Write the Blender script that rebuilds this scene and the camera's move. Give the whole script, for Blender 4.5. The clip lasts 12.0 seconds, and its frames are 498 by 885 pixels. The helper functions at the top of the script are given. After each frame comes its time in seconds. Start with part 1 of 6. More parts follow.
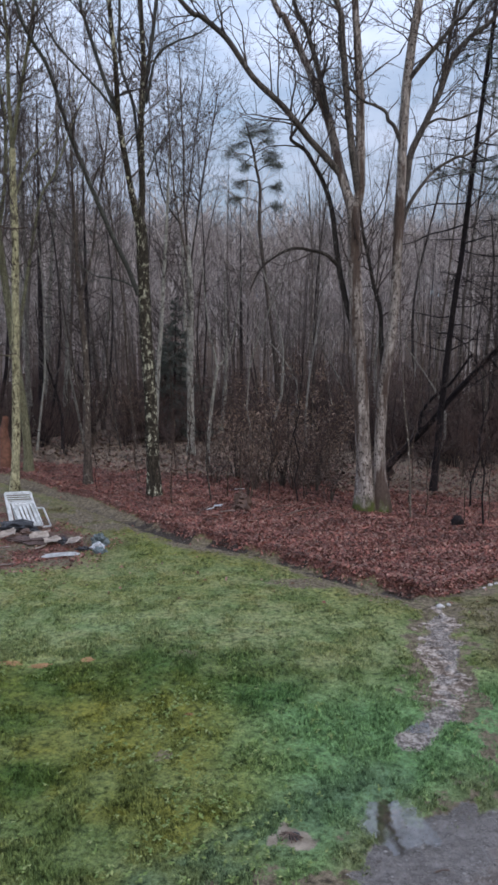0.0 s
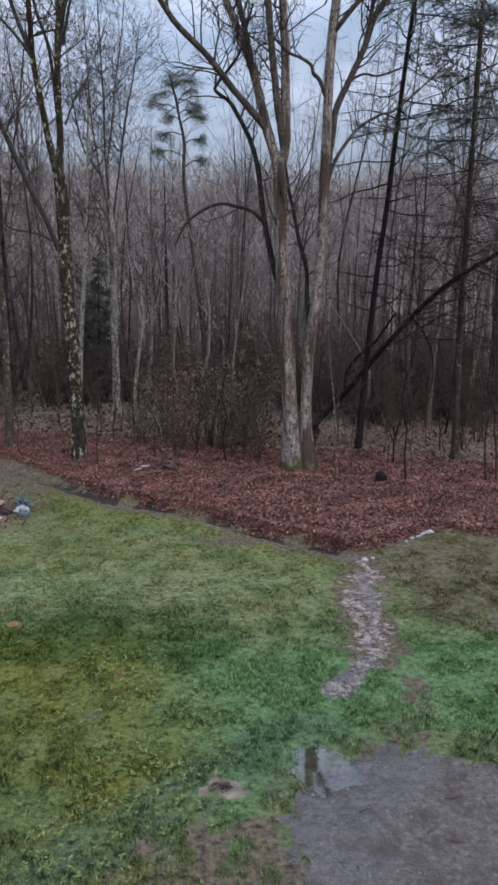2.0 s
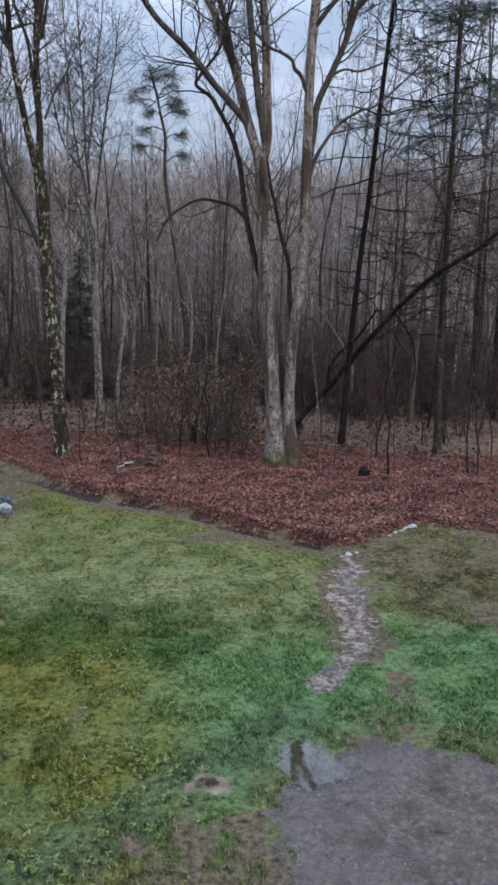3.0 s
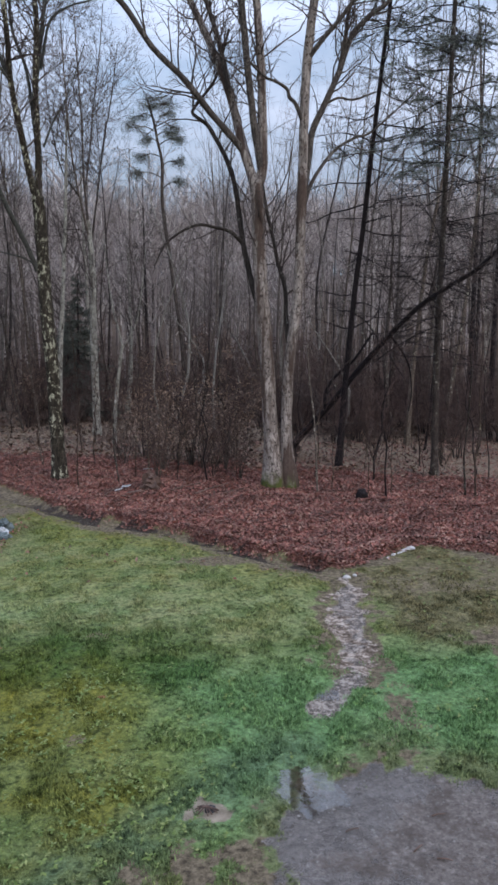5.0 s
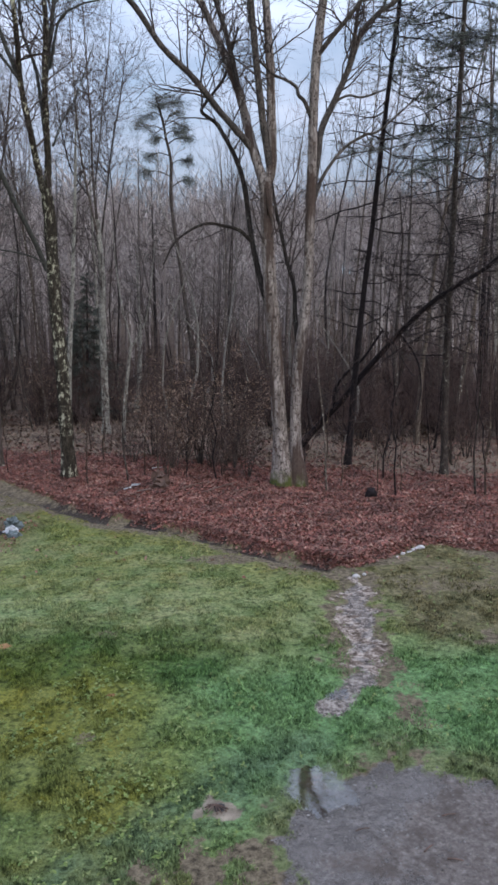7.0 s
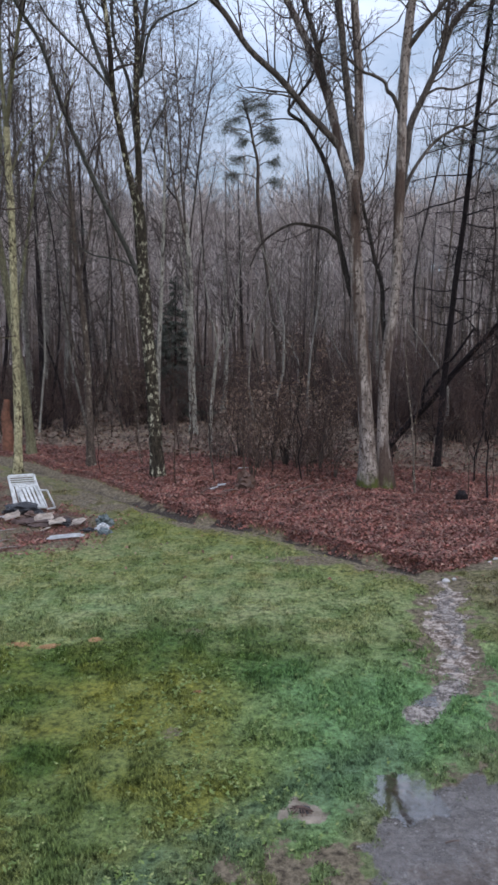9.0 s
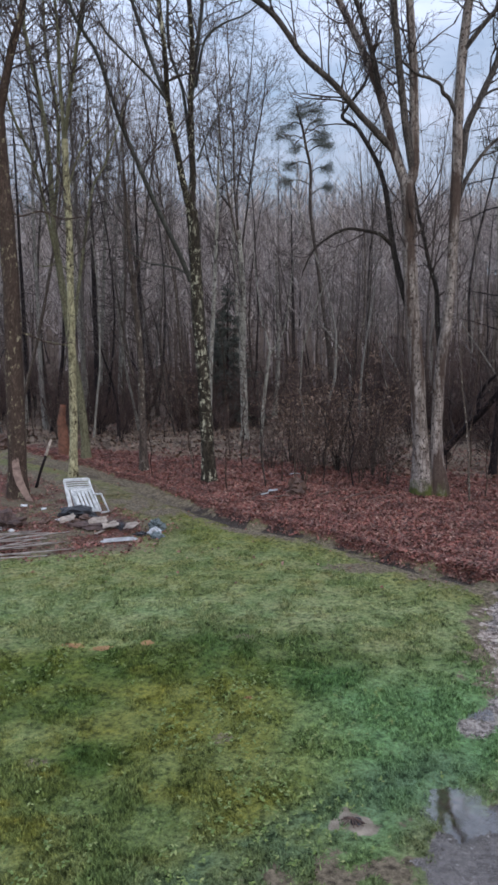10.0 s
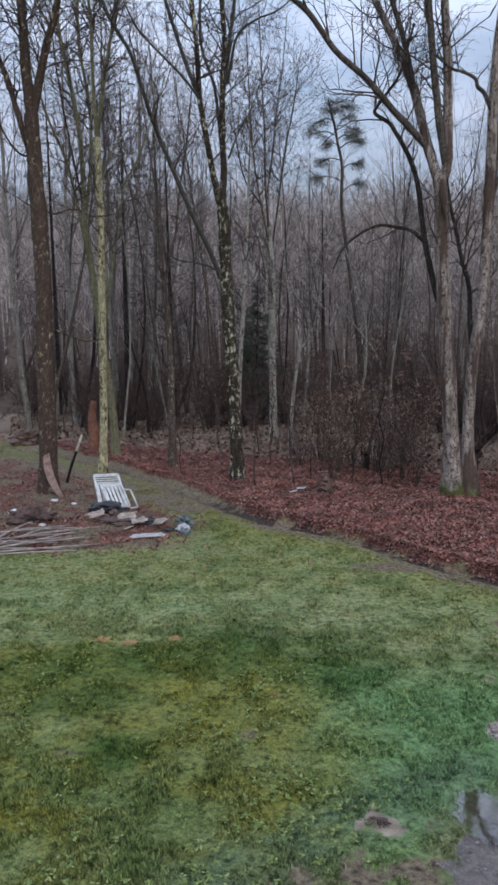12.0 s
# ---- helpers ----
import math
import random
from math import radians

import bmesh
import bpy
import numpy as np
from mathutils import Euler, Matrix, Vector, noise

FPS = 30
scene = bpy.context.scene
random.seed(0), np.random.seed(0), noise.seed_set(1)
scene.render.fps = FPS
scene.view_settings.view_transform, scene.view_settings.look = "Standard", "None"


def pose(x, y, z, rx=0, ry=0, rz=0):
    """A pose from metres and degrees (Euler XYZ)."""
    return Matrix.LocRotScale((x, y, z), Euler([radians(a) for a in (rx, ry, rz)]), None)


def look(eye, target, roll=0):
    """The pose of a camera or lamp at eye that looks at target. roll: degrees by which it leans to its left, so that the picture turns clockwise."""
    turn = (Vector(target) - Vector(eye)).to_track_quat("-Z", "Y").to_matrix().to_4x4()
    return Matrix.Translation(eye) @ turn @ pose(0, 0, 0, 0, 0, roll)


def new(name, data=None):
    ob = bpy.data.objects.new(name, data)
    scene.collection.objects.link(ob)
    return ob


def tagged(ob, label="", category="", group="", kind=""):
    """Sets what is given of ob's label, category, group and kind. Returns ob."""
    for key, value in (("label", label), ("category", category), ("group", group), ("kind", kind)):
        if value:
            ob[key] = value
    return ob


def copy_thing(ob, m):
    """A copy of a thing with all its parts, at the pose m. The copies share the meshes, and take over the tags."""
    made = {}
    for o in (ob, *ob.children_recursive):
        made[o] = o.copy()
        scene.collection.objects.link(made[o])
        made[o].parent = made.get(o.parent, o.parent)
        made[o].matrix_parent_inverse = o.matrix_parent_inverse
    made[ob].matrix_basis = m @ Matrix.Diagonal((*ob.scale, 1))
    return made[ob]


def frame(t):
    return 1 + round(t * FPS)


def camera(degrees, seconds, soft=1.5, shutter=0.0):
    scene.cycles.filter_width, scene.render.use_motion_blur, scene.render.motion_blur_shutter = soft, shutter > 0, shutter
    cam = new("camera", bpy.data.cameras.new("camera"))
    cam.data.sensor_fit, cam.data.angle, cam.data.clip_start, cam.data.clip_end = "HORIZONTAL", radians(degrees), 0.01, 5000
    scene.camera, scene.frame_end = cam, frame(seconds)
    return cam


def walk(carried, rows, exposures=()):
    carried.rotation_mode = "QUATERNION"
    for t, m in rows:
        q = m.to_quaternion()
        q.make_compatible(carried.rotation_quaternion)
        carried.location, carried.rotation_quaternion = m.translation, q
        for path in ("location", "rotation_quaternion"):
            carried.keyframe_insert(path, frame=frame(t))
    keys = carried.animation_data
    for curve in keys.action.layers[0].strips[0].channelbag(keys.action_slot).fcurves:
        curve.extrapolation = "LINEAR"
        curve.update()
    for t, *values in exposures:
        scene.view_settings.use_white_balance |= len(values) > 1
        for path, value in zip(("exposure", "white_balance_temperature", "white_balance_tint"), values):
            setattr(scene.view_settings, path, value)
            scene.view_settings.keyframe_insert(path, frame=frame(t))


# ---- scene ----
EYE = 3.9
cam = camera(38.25, 12.0, soft=2.95)
# seconds, then yaw, pitch and roll in degrees and the eye's small sway in metres: a slow pan from one spot
ROWS = [
    (0.0, 0.07, -6.99, 0.39, 0.011, -0.034, 0.014),
    (0.5, -1.43, -7.74, 0.44, 0.011, -0.011, 0.007),
    (1.0, -3.15, -8.66, 0.56, 0.008, -0.012, 0.005),
    (1.5, -4.59, -9.48, 0.67, 0.011, -0.005, 0.002),
    (2.0, -5.79, -10.13, 0.66, 0.018, 0.002, -0.003),
    (2.5, -6.65, -10.47, 0.65, 0.011, -0.010, 0.007),
    (3.0, -7.14, -10.45, 0.51, 0.015, 0.001, 0.000),
    (5.0, -7.33, -8.68, 0.24, 0.011, -0.025, 0.016),
    (5.5, -7.23, -8.55, 0.24, 0.012, -0.012, 0.010),
    (6.0, -7.10, -8.58, 0.18, 0.013, -0.011, 0.010),
    (6.5, -7.00, -8.68, 0.17, 0.009, -0.012, 0.010),
    (8.5, -2.39, -8.92, -0.36, 0.000, 0.002, -0.010),
    (9.0, 0.24, -8.64, -0.65, -0.006, 0.012, -0.010),
    (9.5, 2.61, -8.29, -0.77, -0.014, 0.030, -0.024),
    (10.0, 4.33, -8.15, -0.89, -0.021, 0.014, -0.003),
    (10.5, 5.47, -8.12, -0.93, -0.023, 0.021, -0.003),
    (11.0, 6.18, -8.19, -0.92, -0.018, 0.017, -0.006),
    (11.5, 6.54, -8.29, -0.80, -0.022, 0.014, -0.002),
    (12.0, 6.65, -8.33, -0.74, -0.021, 0.023, -0.007),
]
walk(cam, [(t, pose(sx, sy, EYE + sz, 0, 0, yaw) @ pose(0, 0, 0, 90 + pitch) @ pose(0, 0, 0, 0, 0, roll)) for t, yaw, pitch, roll, sx, sy, sz in ROWS],
     [(0.0, 1.27), (1.0, 1.17), (2.0, 1.18), (3.0, 1.30), (5.5, 1.37), (8.5, 1.40), (9.2, 1.38), (10.0, 1.30), (11.0, 1.27), (12.0, 1.25)])

# ---- world and light: a dull evening under broken cloud ----
world = bpy.data.worlds.new("evening_sky")
scene.world = world
world.use_nodes = True
wn, wl = world.node_tree.nodes, world.node_tree.links
wn.clear()
SUN_HEIGHT, SUN_ROUND = radians(24), radians(150)
sky = wn.new("ShaderNodeTexSky")
sky.sky_type, sky.sun_disc = "NISHITA", False
sky.sun_elevation, sky.sun_rotation = SUN_HEIGHT, SUN_ROUND
sky.air_density, sky.dust_density = 1.0, 1.5
way = wn.new("ShaderNodeTexCoord")
squash = wn.new("ShaderNodeMapping")
squash.inputs["Scale"].default_value, squash.inputs["Location"].default_value = (1.0, 1.0, 3.2), (2.3, 0.6, 0.0)
cloud = wn.new("ShaderNodeTexNoise")
cloud.inputs["Scale"].default_value, cloud.inputs["Detail"].default_value = 3.2, 6.0
cloud.inputs["Roughness"].default_value = 0.55
ramp = wn.new("ShaderNodeValToRGB")
ramp.color_ramp.elements[0].position, ramp.color_ramp.elements[0].color = 0.33, (0.30, 0.30, 0.30, 1)
ramp.color_ramp.elements[1].position, ramp.color_ramp.elements[1].color = 0.62, (0.95, 0.95, 0.95, 1)
mix = wn.new("ShaderNodeMixRGB")
mix.inputs["Color2"].default_value = (5.85, 6.6, 8.45, 1)
back = wn.new("ShaderNodeBackground")
back.inputs["Strength"].default_value = 0.10
wout = wn.new("ShaderNodeOutputWorld")
wl.new(way.outputs["Generated"], squash.inputs["Vector"])
wl.new(squash.outputs["Vector"], cloud.inputs["Vector"])
wl.new(cloud.outputs["Fac"], ramp.inputs["Fac"])
wl.new(ramp.outputs["Color"], mix.inputs["Fac"])
wl.new(sky.outputs["Color"], mix.inputs["Color1"])
wl.new(mix.outputs["Color"], back.inputs["Color"])
# an overcast sky is about three times as bright overhead as at the horizon
height = wn.new("ShaderNodeSeparateXYZ")
grade = wn.new("ShaderNodeMapRange")
grade.inputs["From Min"].default_value, grade.inputs["From Max"].default_value = 0.0, 1.0
grade.inputs["To Min"].default_value, grade.inputs["To Max"].default_value = 0.0085, 0.158
wl.new(way.outputs["Generated"], height.inputs["Vector"])
wl.new(height.outputs["Z"], grade.inputs["Value"])
wl.new(grade.outputs["Result"], back.inputs["Strength"])
wl.new(back.outputs["Background"], wout.inputs["Surface"])

sun = new("sun", bpy.data.lights.new("sun", "SUN"))
sun.data.energy, sun.data.angle, sun.data.color = 0.35, radians(25), (1.0, 0.95, 0.88)
sun.matrix_world = look((math.sin(SUN_ROUND) * 40 * math.cos(SUN_HEIGHT), math.cos(SUN_ROUND) * 40 * math.cos(SUN_HEIGHT), 40 * math.sin(SUN_HEIGHT)), (0, 0, 0))


# ---- materials ----
class Nodes:
    """A principled material with short ways to add nodes."""

    def __init__(self, name, rough=0.85, spec=0.3):
        self.mat = bpy.data.materials.new(name)
        self.mat.use_nodes = True
        self.tree = self.mat.node_tree
        self.bsdf = self.tree.nodes["Principled BSDF"]
        self.bsdf.inputs["Roughness"].default_value = rough
        self.bsdf.inputs["Specular IOR Level"].default_value = spec

    def add(self, kind, **values):
        n = self.tree.nodes.new("ShaderNode" + kind)
        for key, v in values.items():
            n.inputs[key.replace("_", " ")].default_value = v
        return n

    def link(self, a, b):
        self.tree.links.new(a, b)

    def coords(self, scale=(1, 1, 1), which="Object"):
        c, m = self.add("TexCoord"), self.add("Mapping", Scale=scale)
        self.link(c.outputs[which], m.inputs["Vector"])
        return m.outputs["Vector"]

    def noise(self, scale, detail=4.0, vector=None, rough=0.55):
        n = self.add("TexNoise", Scale=scale, Detail=detail, Roughness=rough)
        if vector is not None:
            self.link(vector, n.inputs["Vector"])
        return n.outputs["Fac"]

    def ramp(self, fac, *stops):
        n = self.add("ValToRGB")
        e = n.color_ramp.elements
        while len(e) < len(stops):
            e.new(0.5)
        for el, (p, c) in zip(e, stops):
            el.position = p
            el.color = (*c, 1) if len(c) == 3 else c
        self.link(fac, n.inputs["Fac"])
        return n.outputs["Color"]

    def blend(self, fac, a, b, kind="MIX"):
        n = self.add("MixRGB")
        n.blend_type = kind
        for socket, v in zip(("Fac", "Color1", "Color2"), (fac, a, b)):
            if isinstance(v, (int, float)):
                n.inputs[socket].default_value = v
            elif isinstance(v, tuple):
                n.inputs[socket].default_value = (*v, 1)
            else:
                self.link(v, n.inputs[socket])
        return n.outputs["Color"]

    def math(self, kind, a, b):
        n = self.add("Math")
        n.operation = kind
        for i, v in enumerate((a, b)):
            if isinstance(v, (int, float)):
                n.inputs[i].default_value = v
            else:
                self.link(v, n.inputs[i])
        return n.outputs[0]

    def attr(self, name):
        n = self.add("Attribute")
        n.attribute_name = name
        return n.outputs["Fac"]

    def colour(self, c):
        if isinstance(c, tuple):
            self.bsdf.inputs["Base Color"].default_value = (*c, 1)
        else:
            self.link(c, self.bsdf.inputs["Base Color"])

    def roughness(self, r):
        self.link(r, self.bsdf.inputs["Roughness"])

    def bump(self, height, strength=0.4, distance=0.02):
        n = self.add("Bump", Strength=strength, Distance=distance)
        self.link(height, n.inputs["Height"])
        self.link(n.outputs["Normal"], self.bsdf.inputs["Normal"])


STEP = lambda lo, hi: ((lo, (0, 0, 0)), (hi, (1, 1, 1)))


def bark(name, dark, light, patch=None, amount=0.0, moss=None, relief=0.6, flecks=None, vary=None):
    """Furrowed bark: long plates, patches of lichen, and moss towards the root if asked for."""
    m = Nodes(name, 0.9, 0.12)
    v = m.coords((9, 9, 2.6))
    plates = m.noise(1.5, 6, v, 0.68)
    fine = m.noise(5.0, 5, v, 0.7)
    col = m.ramp(plates, (0.36, dark), (0.62, light))
    col = m.blend(m.math("MULTIPLY", m.ramp(fine, *STEP(0.40, 0.62)), 0.35 if flecks else 1.0), col, tuple(c * 0.55 for c in dark))
    broad = m.noise(1.0, 3, m.coords((2.2, 2.2, 0.9)), 0.6)
    col = m.blend(m.math("MULTIPLY", m.ramp(broad, *STEP(0.42, 0.64)), 0.5), col, dark)
    if patch:
        spots = m.noise(1.7, 7, m.coords((6, 6, 3.6)), 0.76)
        where = m.math("MULTIPLY", m.ramp(spots, *STEP(0.60 - amount, 0.66 - amount)), m.ramp(m.noise(1.3, 3, m.coords((1.5, 1.5, 1.1))), *STEP(0.40, 0.54)))
        col = m.blend(where, col, patch)
    if moss:
        sep = m.add("SeparateXYZ")
        m.link(m.coords(), sep.inputs["Vector"])
        edge = m.math("ADD", sep.outputs["Z"], m.math("MULTIPLY", m.noise(5, 4, m.coords()), 1.1))
        col = m.blend(m.ramp(edge, (0.70, (1, 1, 1)), (1.02, (0, 0, 0))), col, moss)
    if flecks:
        dots = m.noise(3.0, 3, m.coords((7, 7, 5)), 0.5)
        col = m.blend(m.ramp(dots, *STEP(0.585, 0.63)), col, tuple(c * 0.45 for c in dark))
        streak = m.noise(1.0, 5, m.coords((3.2, 3.2, 0.36)), 0.65)
        col = m.blend(m.math("MULTIPLY", m.ramp(streak, *STEP(0.50, 0.57)), 0.9), col, flecks)
    if vary:  # no two trees of a wood are equally dark
        info = m.add("ObjectInfo")
        col = m.blend(1.0, col, m.ramp(info.outputs["Random"], (0.0, (vary[0],) * 3), (0.6, (1.0, 1.0, 1.0)), (1.0, (vary[1], vary[1], vary[1] * 0.95))), "MULTIPLY")
    m.colour(col)
    m.bump(m.math("ADD", plates, fine), relief, 0.03)
    return m.mat


BARK_TWIN = bark("grey_bark", (0.115, 0.093, 0.081), (0.50, 0.432, 0.388), (0.075, 0.047, 0.035), 0.06, moss=(0.075, 0.085, 0.025), flecks=(0.075, 0.050, 0.040), relief=0.8)
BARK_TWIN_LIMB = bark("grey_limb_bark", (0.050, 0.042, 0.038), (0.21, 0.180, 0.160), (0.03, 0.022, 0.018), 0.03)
BARK_ARCH = bark("dark_lichened_bark", (0.026, 0.021, 0.018), (0.085, 0.070, 0.062), (0.30, 0.28, 0.25), 0.015)
BARK_LICHEN = bark("lichen_bark", (0.026, 0.021, 0.016), (0.090, 0.075, 0.056), (0.50, 0.48, 0.36), 0.065)
BARK_LIMB = bark("dark_limb_bark", (0.055, 0.055, 0.05), (0.13, 0.13, 0.115))
BARK_BIRCH = bark("pale_birch_bark", (0.28, 0.262, 0.160), (0.72, 0.66, 0.42), (0.055, 0.044, 0.028), 0.105)
BARK_MOSSY = bark("mossy_bark", (0.12, 0.115, 0.07), (0.29, 0.275, 0.18), (0.07, 0.06, 0.045), 0.02)
BARK_BROWN = bark("brown_bark", (0.060, 0.042, 0.034), (0.125, 0.088, 0.070), (0.34, 0.30, 0.20), 0.035)
BARK_DARK = bark("wet_dark_bark", (0.015, 0.012, 0.013), (0.045, 0.035, 0.036))
BARK_WOODS = bark("woodland_bark", (0.052, 0.041, 0.035), (0.172, 0.138, 0.120), (0.42, 0.40, 0.34), 0.03, vary=(0.45, 1.6))
BARK_PALE = bark("pale_woodland_bark", (0.18, 0.165, 0.145), (0.58, 0.545, 0.48), (0.06, 0.05, 0.044), 0.06, vary=(0.6, 1.15))
BARK_PALE_NEAR = bark("pale_lichened_bark", (0.22, 0.205, 0.175), (0.66, 0.625, 0.54), (0.055, 0.046, 0.038), 0.075)


def plain(name, a, b, scale=8.0, rough=0.85, spec=0.25):
    m = Nodes(name, rough, spec)
    n = m.noise(scale, 5, m.coords())
    m.colour(m.ramp(n, (0.35, a), (0.68, b)))
    m.bump(n, 0.3, 0.01)
    return m.mat


TWIG = plain("twigs", (0.042, 0.032, 0.029), (0.092, 0.071, 0.064), 3.0)
TWIG_WOODS = plain("woodland_twigs", (0.070, 0.058, 0.053), (0.155, 0.130, 0.119), 3.0)
TWIG_RED = plain("reddish_twigs", (0.046, 0.029, 0.025), (0.105, 0.067, 0.057), 3.0)


def scattered(name, colours, rough=0.75, drifts=None):
    """A colour for each loose leaf or blade; drifts: darker and paler stretches, with their size."""
    m = Nodes(name, rough, 0.25)
    geo = m.add("NewGeometry")
    stops = [((i + 0.5) / len(colours), c) for i, c in enumerate(colours)]
    col = m.ramp(geo.outputs["Random Per Island"], *stops)
    if drifts:
        low, high, scale = drifts
        col = m.blend(1.0, col, m.ramp(m.noise(scale, 5, m.coords(), 0.65), (0.36, (low,) * 3), (0.64, (high,) * 3)), "MULTIPLY")
    m.colour(col)
    return m.mat


# much paler than the near twigs: distance haze is put into the colour
TWIG_FAR_HAZED = scattered("hazed_far_twigs", [(0.075, 0.062, 0.057), (0.37, 0.312, 0.290), (0.25, 0.208, 0.194), (0.47, 0.402, 0.375), (0.14, 0.117, 0.109), (0.41, 0.347, 0.322), (0.64, 0.57, 0.525)], 0.9)
NEEDLES = scattered("needles", [(0.055, 0.062, 0.055), (0.090, 0.100, 0.085), (0.135, 0.145, 0.120)])
DEAD_LEAF = scattered("dead_leaves", [(0.070, 0.027, 0.024), (0.21, 0.072, 0.056), (0.27, 0.122, 0.092), (0.13, 0.050, 0.041), (0.33, 0.205, 0.160), (0.040, 0.022, 0.020), (0.24, 0.086, 0.064), (0.20, 0.112, 0.088)], 0.5, (0.6, 1.5, 1.3))
BEECH_LEAF = scattered("dry_beech_leaves", [(0.17, 0.112, 0.080), (0.29, 0.198, 0.142), (0.11, 0.070, 0.050), (0.36, 0.27, 0.20)])


# ---- the lie of the land ----
def smooth(a, b, v):
    k = np.clip((v - a) / (b - a), 0, 1)
    return k * k * (3 - 2 * k)


LATTICE = np.random.RandomState(5).rand(64, 64)


def soft_noise(x, y, scale, octaves=3, shift=0.0):
    """Smooth value noise, 0 to 1, on arrays."""
    total, weight, amp = 0.0, 0.0, 1.0
    for o in range(octaves):
        u, v = x / scale + 17.3 * o + shift, y / scale + 9.1 * o + shift * 1.7
        iu, iv = np.floor(u).astype(int), np.floor(v).astype(int)
        fu, fv = u - iu, v - iv
        fu, fv = fu * fu * (3 - 2 * fu), fv * fv * (3 - 2 * fv)
        a, b = LATTICE[iu % 64, iv % 64], LATTICE[(iu + 1) % 64, iv % 64]
        c, d = LATTICE[iu % 64, (iv + 1) % 64], LATTICE[(iu + 1) % 64, (iv + 1) % 64]
        total = total + amp * ((a * (1 - fu) + b * fu) * (1 - fv) + (c * (1 - fu) + d * fu) * fv)
        weight += amp
        amp *= 0.5
        scale *= 0.5
    return total / weight


def near_line(x, y, line):
    """Distance to a line of plan points."""
    best = np.full(np.shape(x), 1e9)
    for (ax, ay), (bx, by) in zip(line, line[1:]):
        dx, dy = bx - ax, by - ay
        k = np.clip(((x - ax) * dx + (y - ay) * dy) / (dx * dx + dy * dy), 0, 1)
        best = np.minimum(best, np.hypot(x - ax - k * dx, y - ay - k * dy))
    return best


def blob(x, y, cx, cy, rx, ry):
    return np.sqrt(((x - cx) / rx) ** 2 + ((y - cy) / ry) ** 2)


EDGE_X = [-60, -11.5, -7.6, -4.2, -1.3, 0.25, 1.7, 2.65, 3.1, 4.1, 4.7, 6.0, 9.0, 60]
EDGE_Y = [60, 26.4, 22.6, 18.8, 14.9, 13.9, 12.25, 11.45, 11.2, 11.9, 12.25, 11.7, 11.4, 9]
RUT = [(-12.5, 25.8), (-7.4, 21.8), (-4.1, 18.1), (-1.4, 14.82), (0.2, 13.84), (1.68, 12.22), (2.62, 11.4)]
TRACK = [(-13, 24.0), (-7.5, 20.2), (-5.1, 17.9), (-3.3, 16.0)]
PATH_X, PATH_Y = [-11.5, -9.5, -7.6, -5.5, -3.5, -2.0], [24.0, 22.6, 21.1, 18.8, 16.4, 15.3]
SEEP = [(3.02, 10.9), (2.75, 9.8), (2.55, 8.8), (2.3, 7.8)]
TRICKLE = [(2.2, 7.6), (1.85, 7.15), (1.65, 6.9)]


